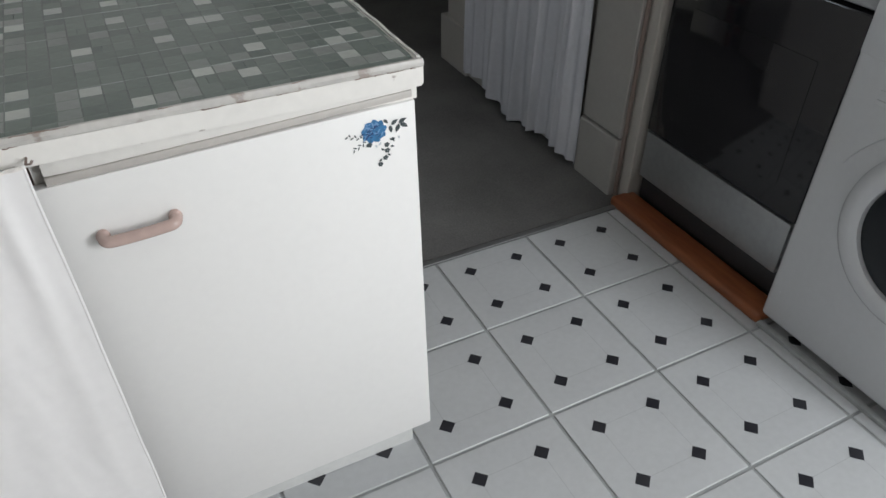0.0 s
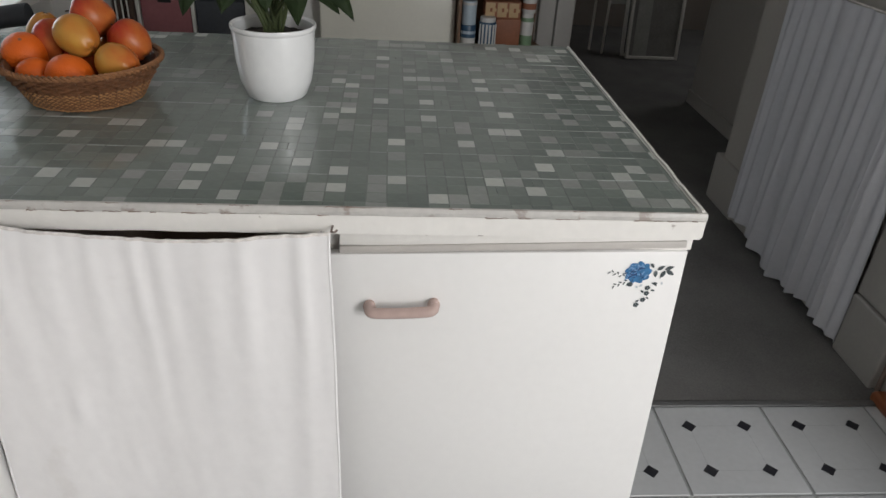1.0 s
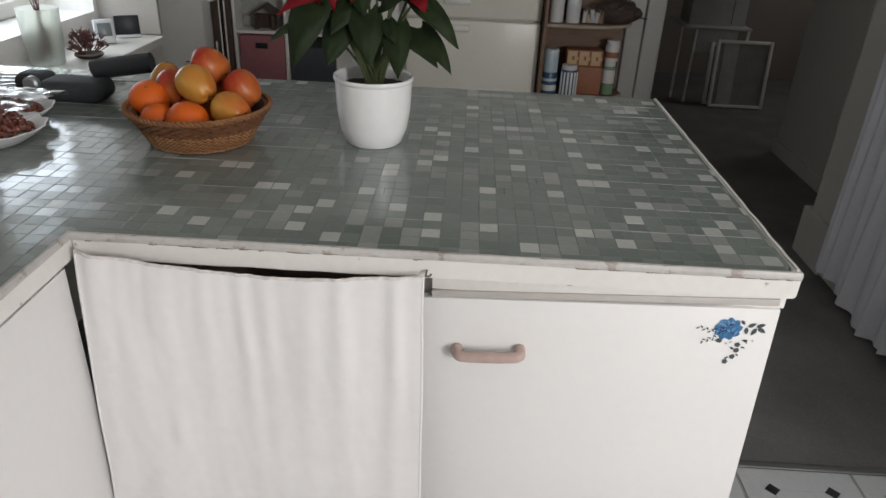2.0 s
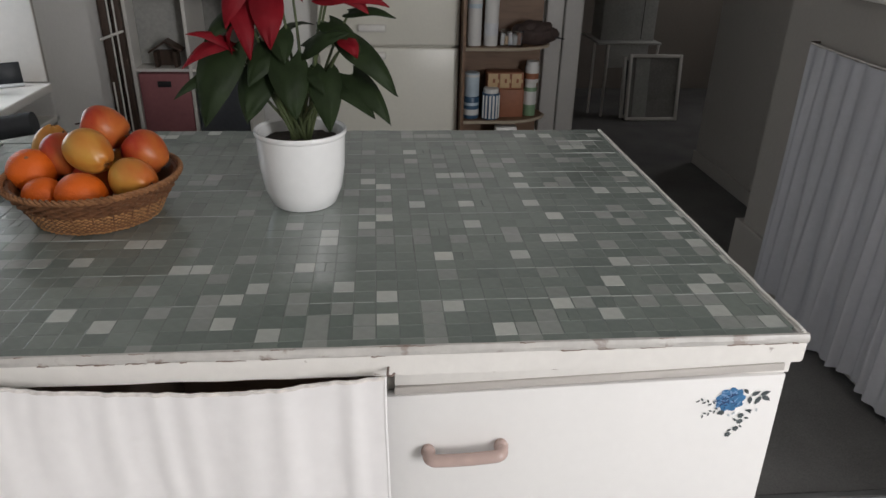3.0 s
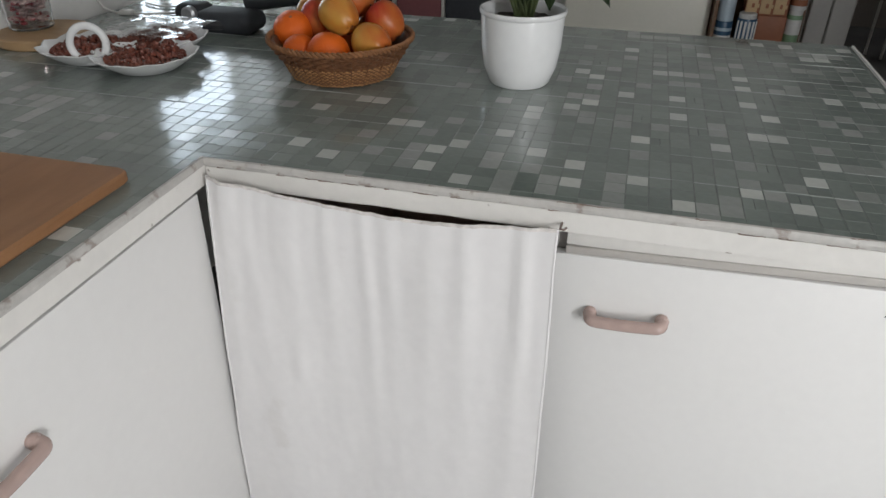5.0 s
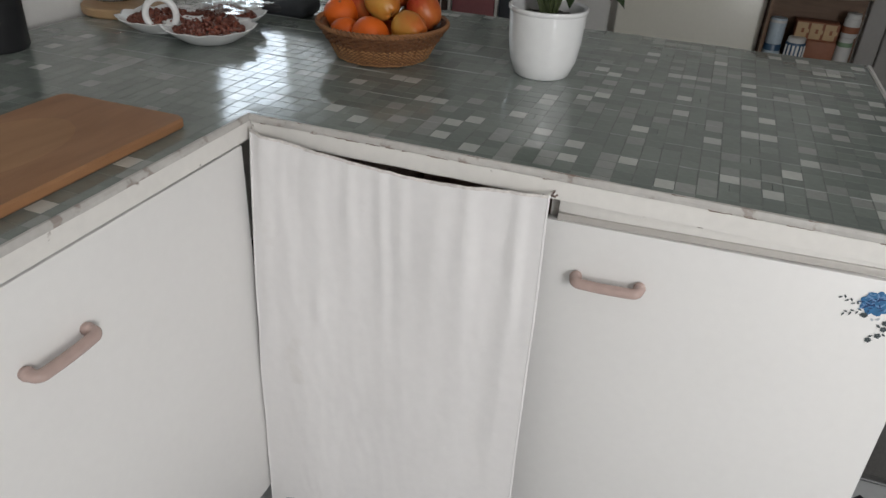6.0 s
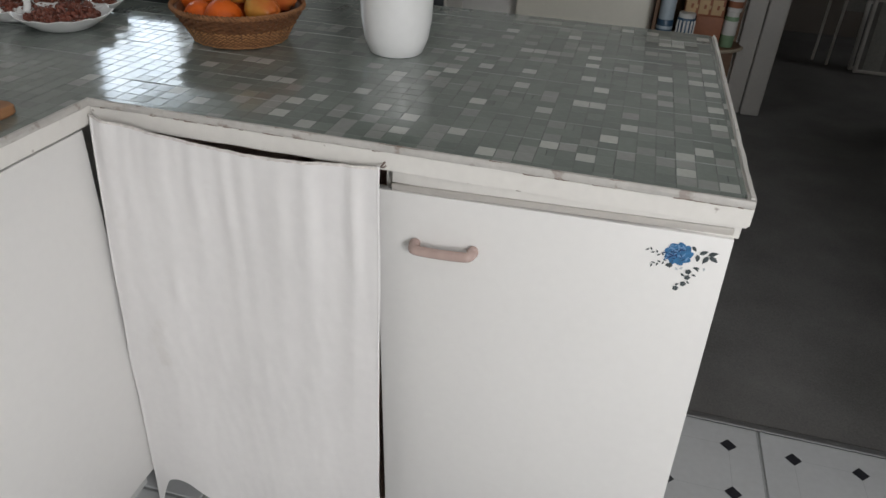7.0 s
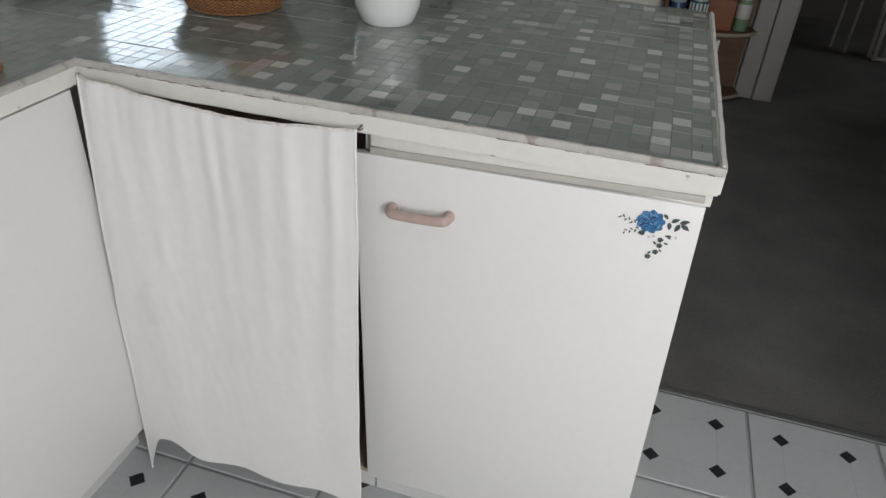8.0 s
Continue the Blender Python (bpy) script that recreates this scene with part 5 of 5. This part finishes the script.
fridge = thing("fridge_freezer", (-0.44, 3.0, 0), "cream enamel fridge with a freezer door on top", "fridge")
part("body", boxed(-0.355, 0.350, 0.02, 0.11, 0.03, 1.42, 0.006), M["fridge"], fridge)
part("plinth", boxed(-0.34, 0.34, 0.03, 0.10, 0.0, 0.03), M["black"], fridge)
for z0, z1, hz in ((0.05, 0.712, 0.655), (0.722, 1.42, 0.79)):
    dd = part("door", boxed(-0.355, 0.350, -0.02, 0.017, z0, z1, 0.01, 3), M["fridge"], fridge, "smooth cream door")
    part("handle", boxed(-0.16, -0.02, -0.045, -0.019, hz, hz + 0.036, 0.010, 3), M["gloss"], dd, "white moulded handle")

unit = thing("corner_shelf", (-0.085, 3.115, 0), "open brown corner shelf unit with rounded white-edged boards", "shelf unit")
part("side_panel", boxed(0.002, 0.016, -0.24, 0.0, 0, 1.5), M["shelf"], unit, smooth=False)
part("back_panel", boxed(0.016, 0.445, -0.008, 0.0, 0.02, 1.5), M["shelf"], unit, smooth=False)


def quarter_shelf(z):
    bm = bmesh.new()
    pts = [(0.016, -0.235), (0.22, -0.235)] + [(0.22 + 0.25 * math.sin(a), -0.235 + 0.19 * (1 - math.cos(a))) for a in [radians(8 * i) for i in range(1, 11)]] + [(0.46, -0.062), (0.46, -0.008), (0.016, -0.008)]
    lo = [bm.verts.new((x, y, z)) for x, y in pts]
    hi = [bm.verts.new((x, y, z + 0.018)) for x, y in pts]
    bm.faces.new(list(reversed(lo)))
    bm.faces.new(hi)
    for i in range(len(pts)):
        j = (i + 1) % len(pts)
        bm.faces.new((lo[i], lo[j], hi[j], hi[i]))
    return bm


for z in (0.02, 0.345, 0.715, 1.08):
    bd = part("shelf_board", quarter_shelf(z), M["shelf"], unit, smooth=False)
    part("edge_band", tube(bmesh.new(), [(0.016, -0.237, z + 0.009), (0.22, -0.237, z + 0.009)] + [(0.22 + 0.252 * math.sin(a), -0.237 + 0.19 * (1 - math.cos(a)), z + 0.009) for a in [radians(8 * i) for i in range(1, 11)]], 0.009, 6), M["band"], bd, "pale edge band")


def canister(name, at, r, h, material, label, category, bands=(), cap=None):
    c = thing(name, at, label, category, "goods on the corner shelf")
    part("body", lathe(bmesh.new(), [(r * 0.96, 0), (r, 0.004), (r, h - 0.004), (r * 0.95, h)], 28), material, c)
    for z, w, m in bands:
        part("label", lathe(bmesh.new(), [(r + 0.0006, z), (r + 0.0008, z + 0.001), (r + 0.0008, z + w - 0.001), (r + 0.0006, z + w)], 28), m, c, "printed band")
    if cap:
        part("cap", lathe(bmesh.new(), [(r * 0.9, h), (r * 0.9, h + 0.02), (r * 0.8, h + 0.024)], 24), cap, c)
    return c


S1z, S2z = 0.3635, 0.7335
canister("food_tin", (-0.022, 2.945, S1z), 0.04, 0.115, M["tin_blue"], "blue printed food tin", "tin", ((0.02, 0.03, M["paper"]), (0.07, 0.015, M["tin_pale"])))
canister("food_tin", (-0.022, 2.945, S1z + 0.1155), 0.038, 0.12, M["tin_pale"], "pale blue tin standing on another tin", "tin", ((0.10, 0.012, M["paper"]),))
c = canister("striped_tin", (0.078, 2.935, S1z), 0.045, 0.135, M["tin_blue"], "blue and white striped tin", "tin", (), M["paper"])
for k in range(6):
    a = radians(-150 + 24 * k)
    part("stripe", boxed(0.0452 * math.cos(a) - 0.005, 0.0452 * math.cos(a) + 0.005, 0.0452 * math.sin(a) - 0.002, 0.0452 * math.sin(a) + 0.002, 0.006, 0.125, 0.0008), M["paper"], c)
ct = thing("brown_carton", (0.19, 2.99, S1z), "brown cardboard carton standing on the shelf", "carton", "goods on the corner shelf")
part("box", boxed(-0.065, 0.065, -0.04, 0.05, 0, 0.145, 0.003), M["carton"], ct)
cb = thing("lettered_box", (0.155, 3.0, S1z + 0.1455), "brown box with pale block letters, lying on a carton", "box", "goods on the corner shelf")
part("box", boxed(-0.095, 0.095, -0.045, 0.05, 0, 0.085, 0.003), M["carton"], cb)
for k in range(3):
    x = -0.092 + 0.062 * k
    bar = part("bar", boxed(x, x + 0.058, -0.049, -0.044, 0.008, 0.080, 0.002), M["tan"], cb)
    part("slot", boxed(x + 0.024, x + 0.036, -0.0505, -0.0485, 0.034, 0.054, 0.0005), M["carton"], bar)
    part("notch", boxed(x + 0.050, x + 0.058, -0.0505, -0.0485, 0.052, 0.080, 0.0005), M["carton"], bar)
    part("notch", boxed(x + 0.050, x + 0.058, -0.0505, -0.0485, 0.008, 0.034, 0.0005), M["carton"], bar)
canister("white_tub", (0.297, 3.0, S1z), 0.034, 0.15, M["green_tub"], "green tub with a white label", "tub", ((0.06, 0.07, M["paper"]),), M["paper"])
canister("white_tub", (0.300, 3.0, S1z + 0.1745), 0.036, 0.085, M["paper"], "white tub with a brown band", "tub", ((0.02, 0.03, M["carton"]),), M["paper"])
canister("white_bottle", (-0.02, 2.95, S2z), 0.036, 0.26, M["paper"], "tall plain white plastic bottle", "bottle", ((0.18, 0.02, M["tin_pale"]),))
canister("white_bottle", (0.065, 2.95, S2z), 0.035, 0.25, M["paper"], "tall white bottle with a grey label", "bottle", ((0.05, 0.06, M["chrome"]),))
tray = thing("plastic_box", (0.165, 2.955, S2z), "clear plastic box of small packets on the shelf", "box", "goods on the corner shelf")
bm = boxed(-0.058, 0.058, -0.035, 0.035, 0.0, 0.003)
for x0, x1, y0, y1 in ((-0.058, -0.056, -0.035, 0.035), (0.056, 0.058, -0.035, 0.035), (-0.056, 0.056, -0.035, -0.033), (-0.056, 0.056, 0.033, 0.035)):
    box(bm, x0, x1, y0, y1, 0.003, 0.075)
part("case", bm, M["clear"], tray, "clear plastic case", smooth=False)
for k, (h, m) in enumerate(((0.055, "paper"), (0.042, "tan"), (0.06, "chrome"), (0.048, "paper"), (0.058, "carton"))):
    pk = part("packet", boxed(-0.009, 0.009, -0.022, 0.022, 0.0, h, 0.003), M[m], tray)
    pk.matrix_basis = pose(-0.043 + 0.0215 * k, 0.003 * (k % 2), 0.0035, 0, 4 - 4 * (k % 3), 0)
bag = thing("dark_bag", (0.30, 2.99, S2z), "crumpled dark brown bag with a strap lying on the shelf", "bag", "goods on the corner shelf")
bgm = bmesh.new()
bmesh.ops.create_icosphere(bgm, subdivisions=4, radius=1.0)
for v in bgm.verts:
    v.co = Vector((v.co.x * 0.115, v.co.y * 0.06, max(-0.9, v.co.z) * 0.058 + 0.052)) * (1 + 0.22 * noise.noise(v.co * 2.6))
    v.co.z = max(0.0, v.co.z)
part("pouch", bgm, M["bag_cloth"], bag)
part("strap", tube(bmesh.new(), [(0.08, -0.02, 0.04), (0.12, -0.03, 0.035), (0.145, -0.03, 0.03)], 0.004, 6), M["black"], bag)
wb = thing("white_packet", (0.16, 2.908, 0.0385), "small glossy white packet on the bottom shelf", "packet", "goods on the corner shelf")
part("box", boxed(-0.055, 0.055, -0.03, 0.03, 0, 0.288, 0.003), M["gloss"], wb)

# ---- far room ----
table = thing("side_table", (0.98, 4.35, 0), "grey table with thin white legs in the dim room", "table")
part("tabletop", boxed(0.06, 0.52, -0.06, 0.40, 0.515, 0.53, 0.004), M["pale_panel"], table)
for x, y in ((0.07, 0.05), (0.14, -0.05), (0.50, -0.05), (0.50, 0.36)):
    part("leg", tube(bmesh.new(), [(x, y, 0), (x, y, 0.5155)], 0.009, 8), M["gloss"], table, "thin white metal leg")
part("apron", boxed(0.13, 0.43, -0.05, -0.03, 0.355, 0.5155, 0.003), M["pale_panel"], table, "pale hanging panel")
panel = thing("grey_cabinet", (1.27, 4.50, 0.5305), "plain grey cabinet standing on a table", "cabinet")
part("body", boxed(-0.19, 0.20, -0.12, 0.12, 0, 0.9, 0.005), M["pale_panel"], panel)
part("seam", boxed(0.10, 0.104, -0.122, -0.119, 0.01, 0.89), M["black"], panel, smooth=False)


def leaning_frame(at, w, h, turn, label):
    f = thing("leaning_picture", at, label, "picture frame", "frames on the far floor")
    t = 0.022
    for s in ((-w / 2, -w / 2 + t, 0, h), (w / 2 - t, w / 2, 0, h), (-w / 2 + t, w / 2 - t, 0, t), (-w / 2 + t, w / 2 - t, h - t, h)):
        part("bar", boxed(s[0], s[1], -0.012, 0.012, s[2], s[3], 0.003), M["gloss"], f, "pale frame bar")
    part("mount", boxed(-w / 2 + t + 0.03, -w / 2 + t + 0.13, -0.006, 0.0, t, h - t), M["pale_panel"], f, "pale mount strip", smooth=False)
    part("backing", boxed(-w / 2 + t, w / 2 - t, 0.0, 0.006, t, h - t), M["grey_panel"], f, "grey picture backing", smooth=False)
    f.rotation_euler = (radians(-8), 0, radians(turn))
    return f


leaning_frame((1.449, 4.17, 0.006), 0.385, 0.46, 0, "pale empty picture frame leaning in the dim room")
leaning_frame((1.36, 4.24, 0.006), 0.24, 0.43, 3, "narrow pale picture frame leaning behind another")

# ---- mosaic pieces ----
# (column from the free end, row from the front edge) of the paler pieces
PALE = {(12, 11), (0, 8), (14, 7), (10, 7), (5, 6), (6, 4), (1, 4), (2, 3), (14, 2), (9, 2), (7, 1), (2, 1), (12, 0), (0, 0), (32, 7), (31, 2), (29, 1), (23, 4), (24, 3), (24, 1), (22, 0), (21, 6), (19, 4), (17, 3)}
# pieces (20, 9) and (20, 10) paint in the white pot's reflection
PALE |= {(17, 1), (20, 10), (20, 9), (18, 11), (15, 24), (10, 24), (8, 19), (8, 17), (18, 18), (17, 17), (15, 14), (12, 14), (8, 14), (17, 12), (6, 28), (3, 25), (0, 28), (2, 26), (3, 16), (0, 19), (0, 14), (7, 12), (0, 11)}
PALE_PAIR = {(7, 9), (29, 9), (26, 6), (12, 19), (0, 16)}
MID = {(13, 9), (5, 8), (0, 7), (4, 6), (3, 6), (14, 5), (9, 5), (2, 7), (4, 3), (7, 3), (0, 3), (8, 2), (5, 2), (3, 2), (10, 1), (10, 0), (11, 0), (15, 0), (31, 5), (28, 4), (27, 8), (36, 9), (24, 7), (19, 2), (27, 2), (25, 2)}
MID |= {(15, 22), (13, 23), (13, 21), (10, 22), (8, 22), (10, 19), (12, 17), (14, 16), (16, 19), (17, 15), (18, 20), (19, 16), (25, 16), (11, 26), (10, 28), (3, 22), (1, 21), (5, 17), (1, 18), (3, 13), (4, 12), (2, 12), (1, 9)}
MID |= {(22, 11), (25, 13), (51, 6), (49, 4), (43, 2), (41, 0), (51, 9), (47, 1), (50, 3), (47, 3)}
MID_TALL = {(15, 10), (10, 10), (20, 1), (18, 1), (21, 3)}
NAMED = PALE | MID | {(i + k, j) for i, j in PALE_PAIR for k in (0, 1)} | {(i, j - k) for i, j in MID_TALL for k in (0, 1)}


def piece_mesh(name, w, h, material):
    """A thin mosaic piece with a chamfered rim, its top at z = 0."""
    c = 0.0004
    bm = bmesh.new()
    lo = [bm.verts.new((x, y, -0.0042)) for x, y in ((0, 0), (w, 0), (w, h), (0, h))]
    mid = [bm.verts.new((x, y, -c)) for x, y in ((0, 0), (w, 0), (w, h), (0, h))]
    hi = [bm.verts.new((x, y, 0)) for x, y in ((c, c), (w - c, c), (w - c, h - c), (c, h - c))]
    for a, b in ((lo, mid), (mid, hi)):
        for i in range(4):
            bm.faces.new((a[i], a[(i + 1) % 4], b[(i + 1) % 4], b[i]))
    bm.faces.new(hi)
    return mesh_of(bm, name, material, smooth=False)


GAP = 0.00016
shared = {}
far = {"plain": ([], []), "pale": ([], []), "mid": ([], [])}
rm = random.Random(21)
taken = set()


def in_top(i, j):
    if j < 0:
        return i >= 36 and j >= -44 and i <= 58
    return 0 <= i <= 58 and j <= 29


for j in range(29, -45, -1):
    for i in range(0, 59):
        if not in_top(i, j) or (i, j) in taken:
            continue
        w_n, h_n = 1, 1
        tone, roll = "plain", rm.random()
        if (i, j) in PALE or (i, j) in PALE_PAIR:
            tone, w_n = "pale", 2 if (i, j) in PALE_PAIR else 1
        elif (i, j) in MID or (i, j) in MID_TALL:
            tone, h_n = "mid", 2 if (i, j) in MID_TALL else 1
        else:
            if roll < 0.12 and in_top(i, j - 1) and (i, j - 1) not in NAMED and j not in SEAMS:
                h_n = 2
            elif roll < 0.28 and in_top(i + 1, j) and (i + 1, j) not in NAMED and (i + 1, j) not in taken:
                w_n = 2
            elif roll < 0.29:
                w_n = 0.5
            far_off = i > 33 or j > 24 or j < 0
            tint = rm.random()
            if far_off and tint < 0.03:
                tone = "pale"
            elif tint < (0.11 if far_off else 0.05):
                tone = "mid"
        cells = [(i + a, j - b) for a in range(max(1, int(w_n))) for b in range(h_n)]
        taken.update(cells)
        x1 = X0 - i * CX
        x0 = x1 - (w_n if w_n >= 1 else 1) * CX
        y0 = Y0 + (j - h_n + 1) * CY
        y1 = Y0 + (j + 1) * CY
        # wider joint along the sheet seams
        s0 = 0.0008 if (j - h_n + 1) in SEAMS else GAP
        spans = [(x0 + GAP, x1 - GAP)] if w_n >= 1 else [(x0 + GAP, (x0 + x1) / 2 - GAP), ((x0 + x1) / 2 + GAP, x1 - GAP)]
        for a, b in spans:
            lift, tx, ty = rm.uniform(-0.00012, 0.00012), rm.gauss(0, 0.0022), rm.gauss(0, 0.0022)
            if j in range(0, 9) and i < 33 and len(spans) == 1:
                key = (w_n, h_n, tone, s0)
                if key not in shared:
                    shared[key] = piece_mesh("mosaic_piece", b - a, y1 - GAP - y0 - s0, M[{"pale": "light", "mid": "mid", "plain": "mosaic"}[tone]])
                ob = new("mosaic_piece", shared[key])
                ob.parent = worktop
                ob.matrix_basis = Matrix.Translation((a, y0 + s0, Z - 0.0008 + lift)) @ Euler((tx, ty, rm.uniform(-0.004, 0.004))).to_matrix().to_4x4()
            else:
                vs, fs = far[tone]
                k = len(vs)
                c = 0.0004
                ya, yb = y0 + s0, y1 - GAP
                mx, my = (a + b) / 2, (ya + yb) / 2
                zt = Z - 0.0008 + lift
                for x, y, dz in [(a, ya, -0.0042), (b, ya, -0.0042), (b, yb, -0.0042), (a, yb, -0.0042), (a, ya, -c), (b, ya, -c), (b, yb, -c), (a, yb, -c), (a + c, ya + c, 0), (b - c, ya + c, 0), (b - c, yb - c, 0), (a + c, yb - c, 0)]:
                    vs.append((x, y, zt + dz + tx * (y - my) - ty * (x - mx)))
                for q in (0, 4):
                    for e in range(4):
                        fs.append((k + q + e, k + q + (e + 1) % 4, k + q + 4 + (e + 1) % 4, k + q + 4 + e))
                fs.append((k + 8, k + 9, k + 10, k + 11))
def cut_piece(xa, xb, ya, yb, tone):
    """A cut sliver along an edge of the worktop."""
    vs, fs = far[tone]
    k, zt = len(vs), Z - 0.0008
    for z in (zt - 0.0042, zt):
        vs += [(xa, ya, z), (xb, ya, z), (xb, yb, z), (xa, yb, z)]
    fs += [(k + e, k + (e + 1) % 4, k + 4 + (e + 1) % 4, k + 4 + e) for e in range(4)] + [(k + 4, k + 5, k + 6, k + 7)]


for j in range(30):
    cut_piece(X0 + GAP, -0.0105, Y0 + j * CY + GAP, Y0 + (j + 1) * CY - GAP, "pale" if j in (6, 12) else "mid" if j in (2, 9, 17, 23) else "plain")
for i in range(35):
    x1 = X0 - i * CX
    cut_piece(x1 - CX + GAP, x1 - GAP, 0.0052, Y0 - GAP, "mid" if i in (11, 15, 20, 27) else "plain")
for j in range(-44, 0):
    xa = X0 - 36 * CX + GAP
    cut_piece(xa, -0.9905, Y0 + j * CY + GAP, Y0 + (j + 1) * CY - GAP if j < -1 else 0.0050, "mid" if rm.random() < 0.12 else "plain")
cut_piece(X0 - 36 * CX + GAP, X0 - 35 * CX - GAP, 0.0052, Y0 - GAP, "plain")
for kind, (vs, fs) in far.items():
    data = bpy.data.meshes.new("mosaic_field")
    data.from_pydata(vs, [], fs)
    data.materials.append(M[{"pale": "light_far", "mid": "mid_far", "plain": "mosaic_far"}[kind]])
    fld = new("mosaic_field", data)
    fld.parent = worktop
    tagged(fld, "small glossy mosaic pieces", kind="stuff")

# raised glossy joints of the mosaic grid
jb = bmesh.new()


def joint(x0, y0, x1, y1):
    """A low half-round line between two points of the worktop."""
    d = Vector((x1 - x0, y1 - y0, 0)).normalized()
    side = Vector((-d.y, d.x, 0))
    rings = []
    for x, y in ((x0, y0), (x1, y1)):
        rings.append([jb.verts.new(Vector((x, y, Z - 0.00098 + 0.00062 * (1 - c * c))) + side * 0.0010 * c) for c in (-1.0, -0.6, -0.2, 0.2, 0.6, 1.0)])
    for k in range(5):
        jb.faces.new((rings[0][k], rings[0][k + 1], rings[1][k + 1], rings[1][k]))


for i in range(60):
    x = X0 - i * CX
    for k in range(30 if i < 36 else 74):
        y = Y0 + (29 - k) * CY
        if rm.random() < 0.96:
            joint(x + rm.gauss(0, 0.0001), y, x + rm.gauss(0, 0.0001), y + CY)
for j in range(-44, 31):
    y = Y0 + j * CY
    for i in range(36 if j < 0 else 0, 59):
        x = X0 - i * CX
        if rm.random() < 0.40:
            joint(x, y + rm.gauss(0, 0.0001), x - CX, y + rm.gauss(0, 0.0001))
jo = part("mosaic_joints", jb, M["joint_line"], worktop)
tagged(jo, "thin glossy joints of the mosaic", kind="stuff")

# ---- floor tiles ----
FX, FY, TS = 0.302, -0.013, 0.305
floor = tagged(new("floor"), "white floor tiles with small black diamonds and grey joints", "floor", kind="structure")


def floor_tile():
    """A tile with four dark diamonds and hairline joints between them, its corner at the origin."""
    bm = bmesh.new()
    g = 0.0042
    box(bm, g, TS - g, g, TS - g, -0.006, 0.0, 0.0012, 1)
    for f in bm.faces:
        f.material_index = 0
    r = 0.0205
    for a in (0.25, 0.75):
        for b in (0.25, 0.75):
            vs = [bm.verts.new((a * TS + dx * r, b * TS + dy * r, 0.0005)) for dx, dy in ((1, 0), (0, 1), (-1, 0), (0, -1))]
            bm.faces.new(vs).material_index = 1
    for a, b, c, d in ((0.25, 0.25, 0.75, 0.25), (0.25, 0.75, 0.75, 0.75), (0.25, 0.25, 0.25, 0.75), (0.75, 0.25, 0.75, 0.75)):
        w = 0.0007
        if b == d:
            vs = ((a * TS + r, b * TS - w), (c * TS - r, b * TS - w), (c * TS - r, b * TS + w), (a * TS + r, b * TS + w))
        else:
            vs = ((a * TS - w, b * TS + r), (a * TS + w, b * TS + r), (a * TS + w, d * TS - r), (a * TS - w, d * TS - r))
        bm.faces.new([bm.verts.new((x, y, 0.0004)) for x, y in vs]).material_index = 2
    return mesh_of(bm, "floor_tile", [M["vinyl"], M["black_tile"], M["hair"]], smooth=False)


tile_data = floor_tile()
for i in range(-7, 3):
    for j in range(-7, 2):
        t = new("tile", tile_data)
        t.parent = floor
        t.location = (FX + i * TS, FY + j * TS, 0)
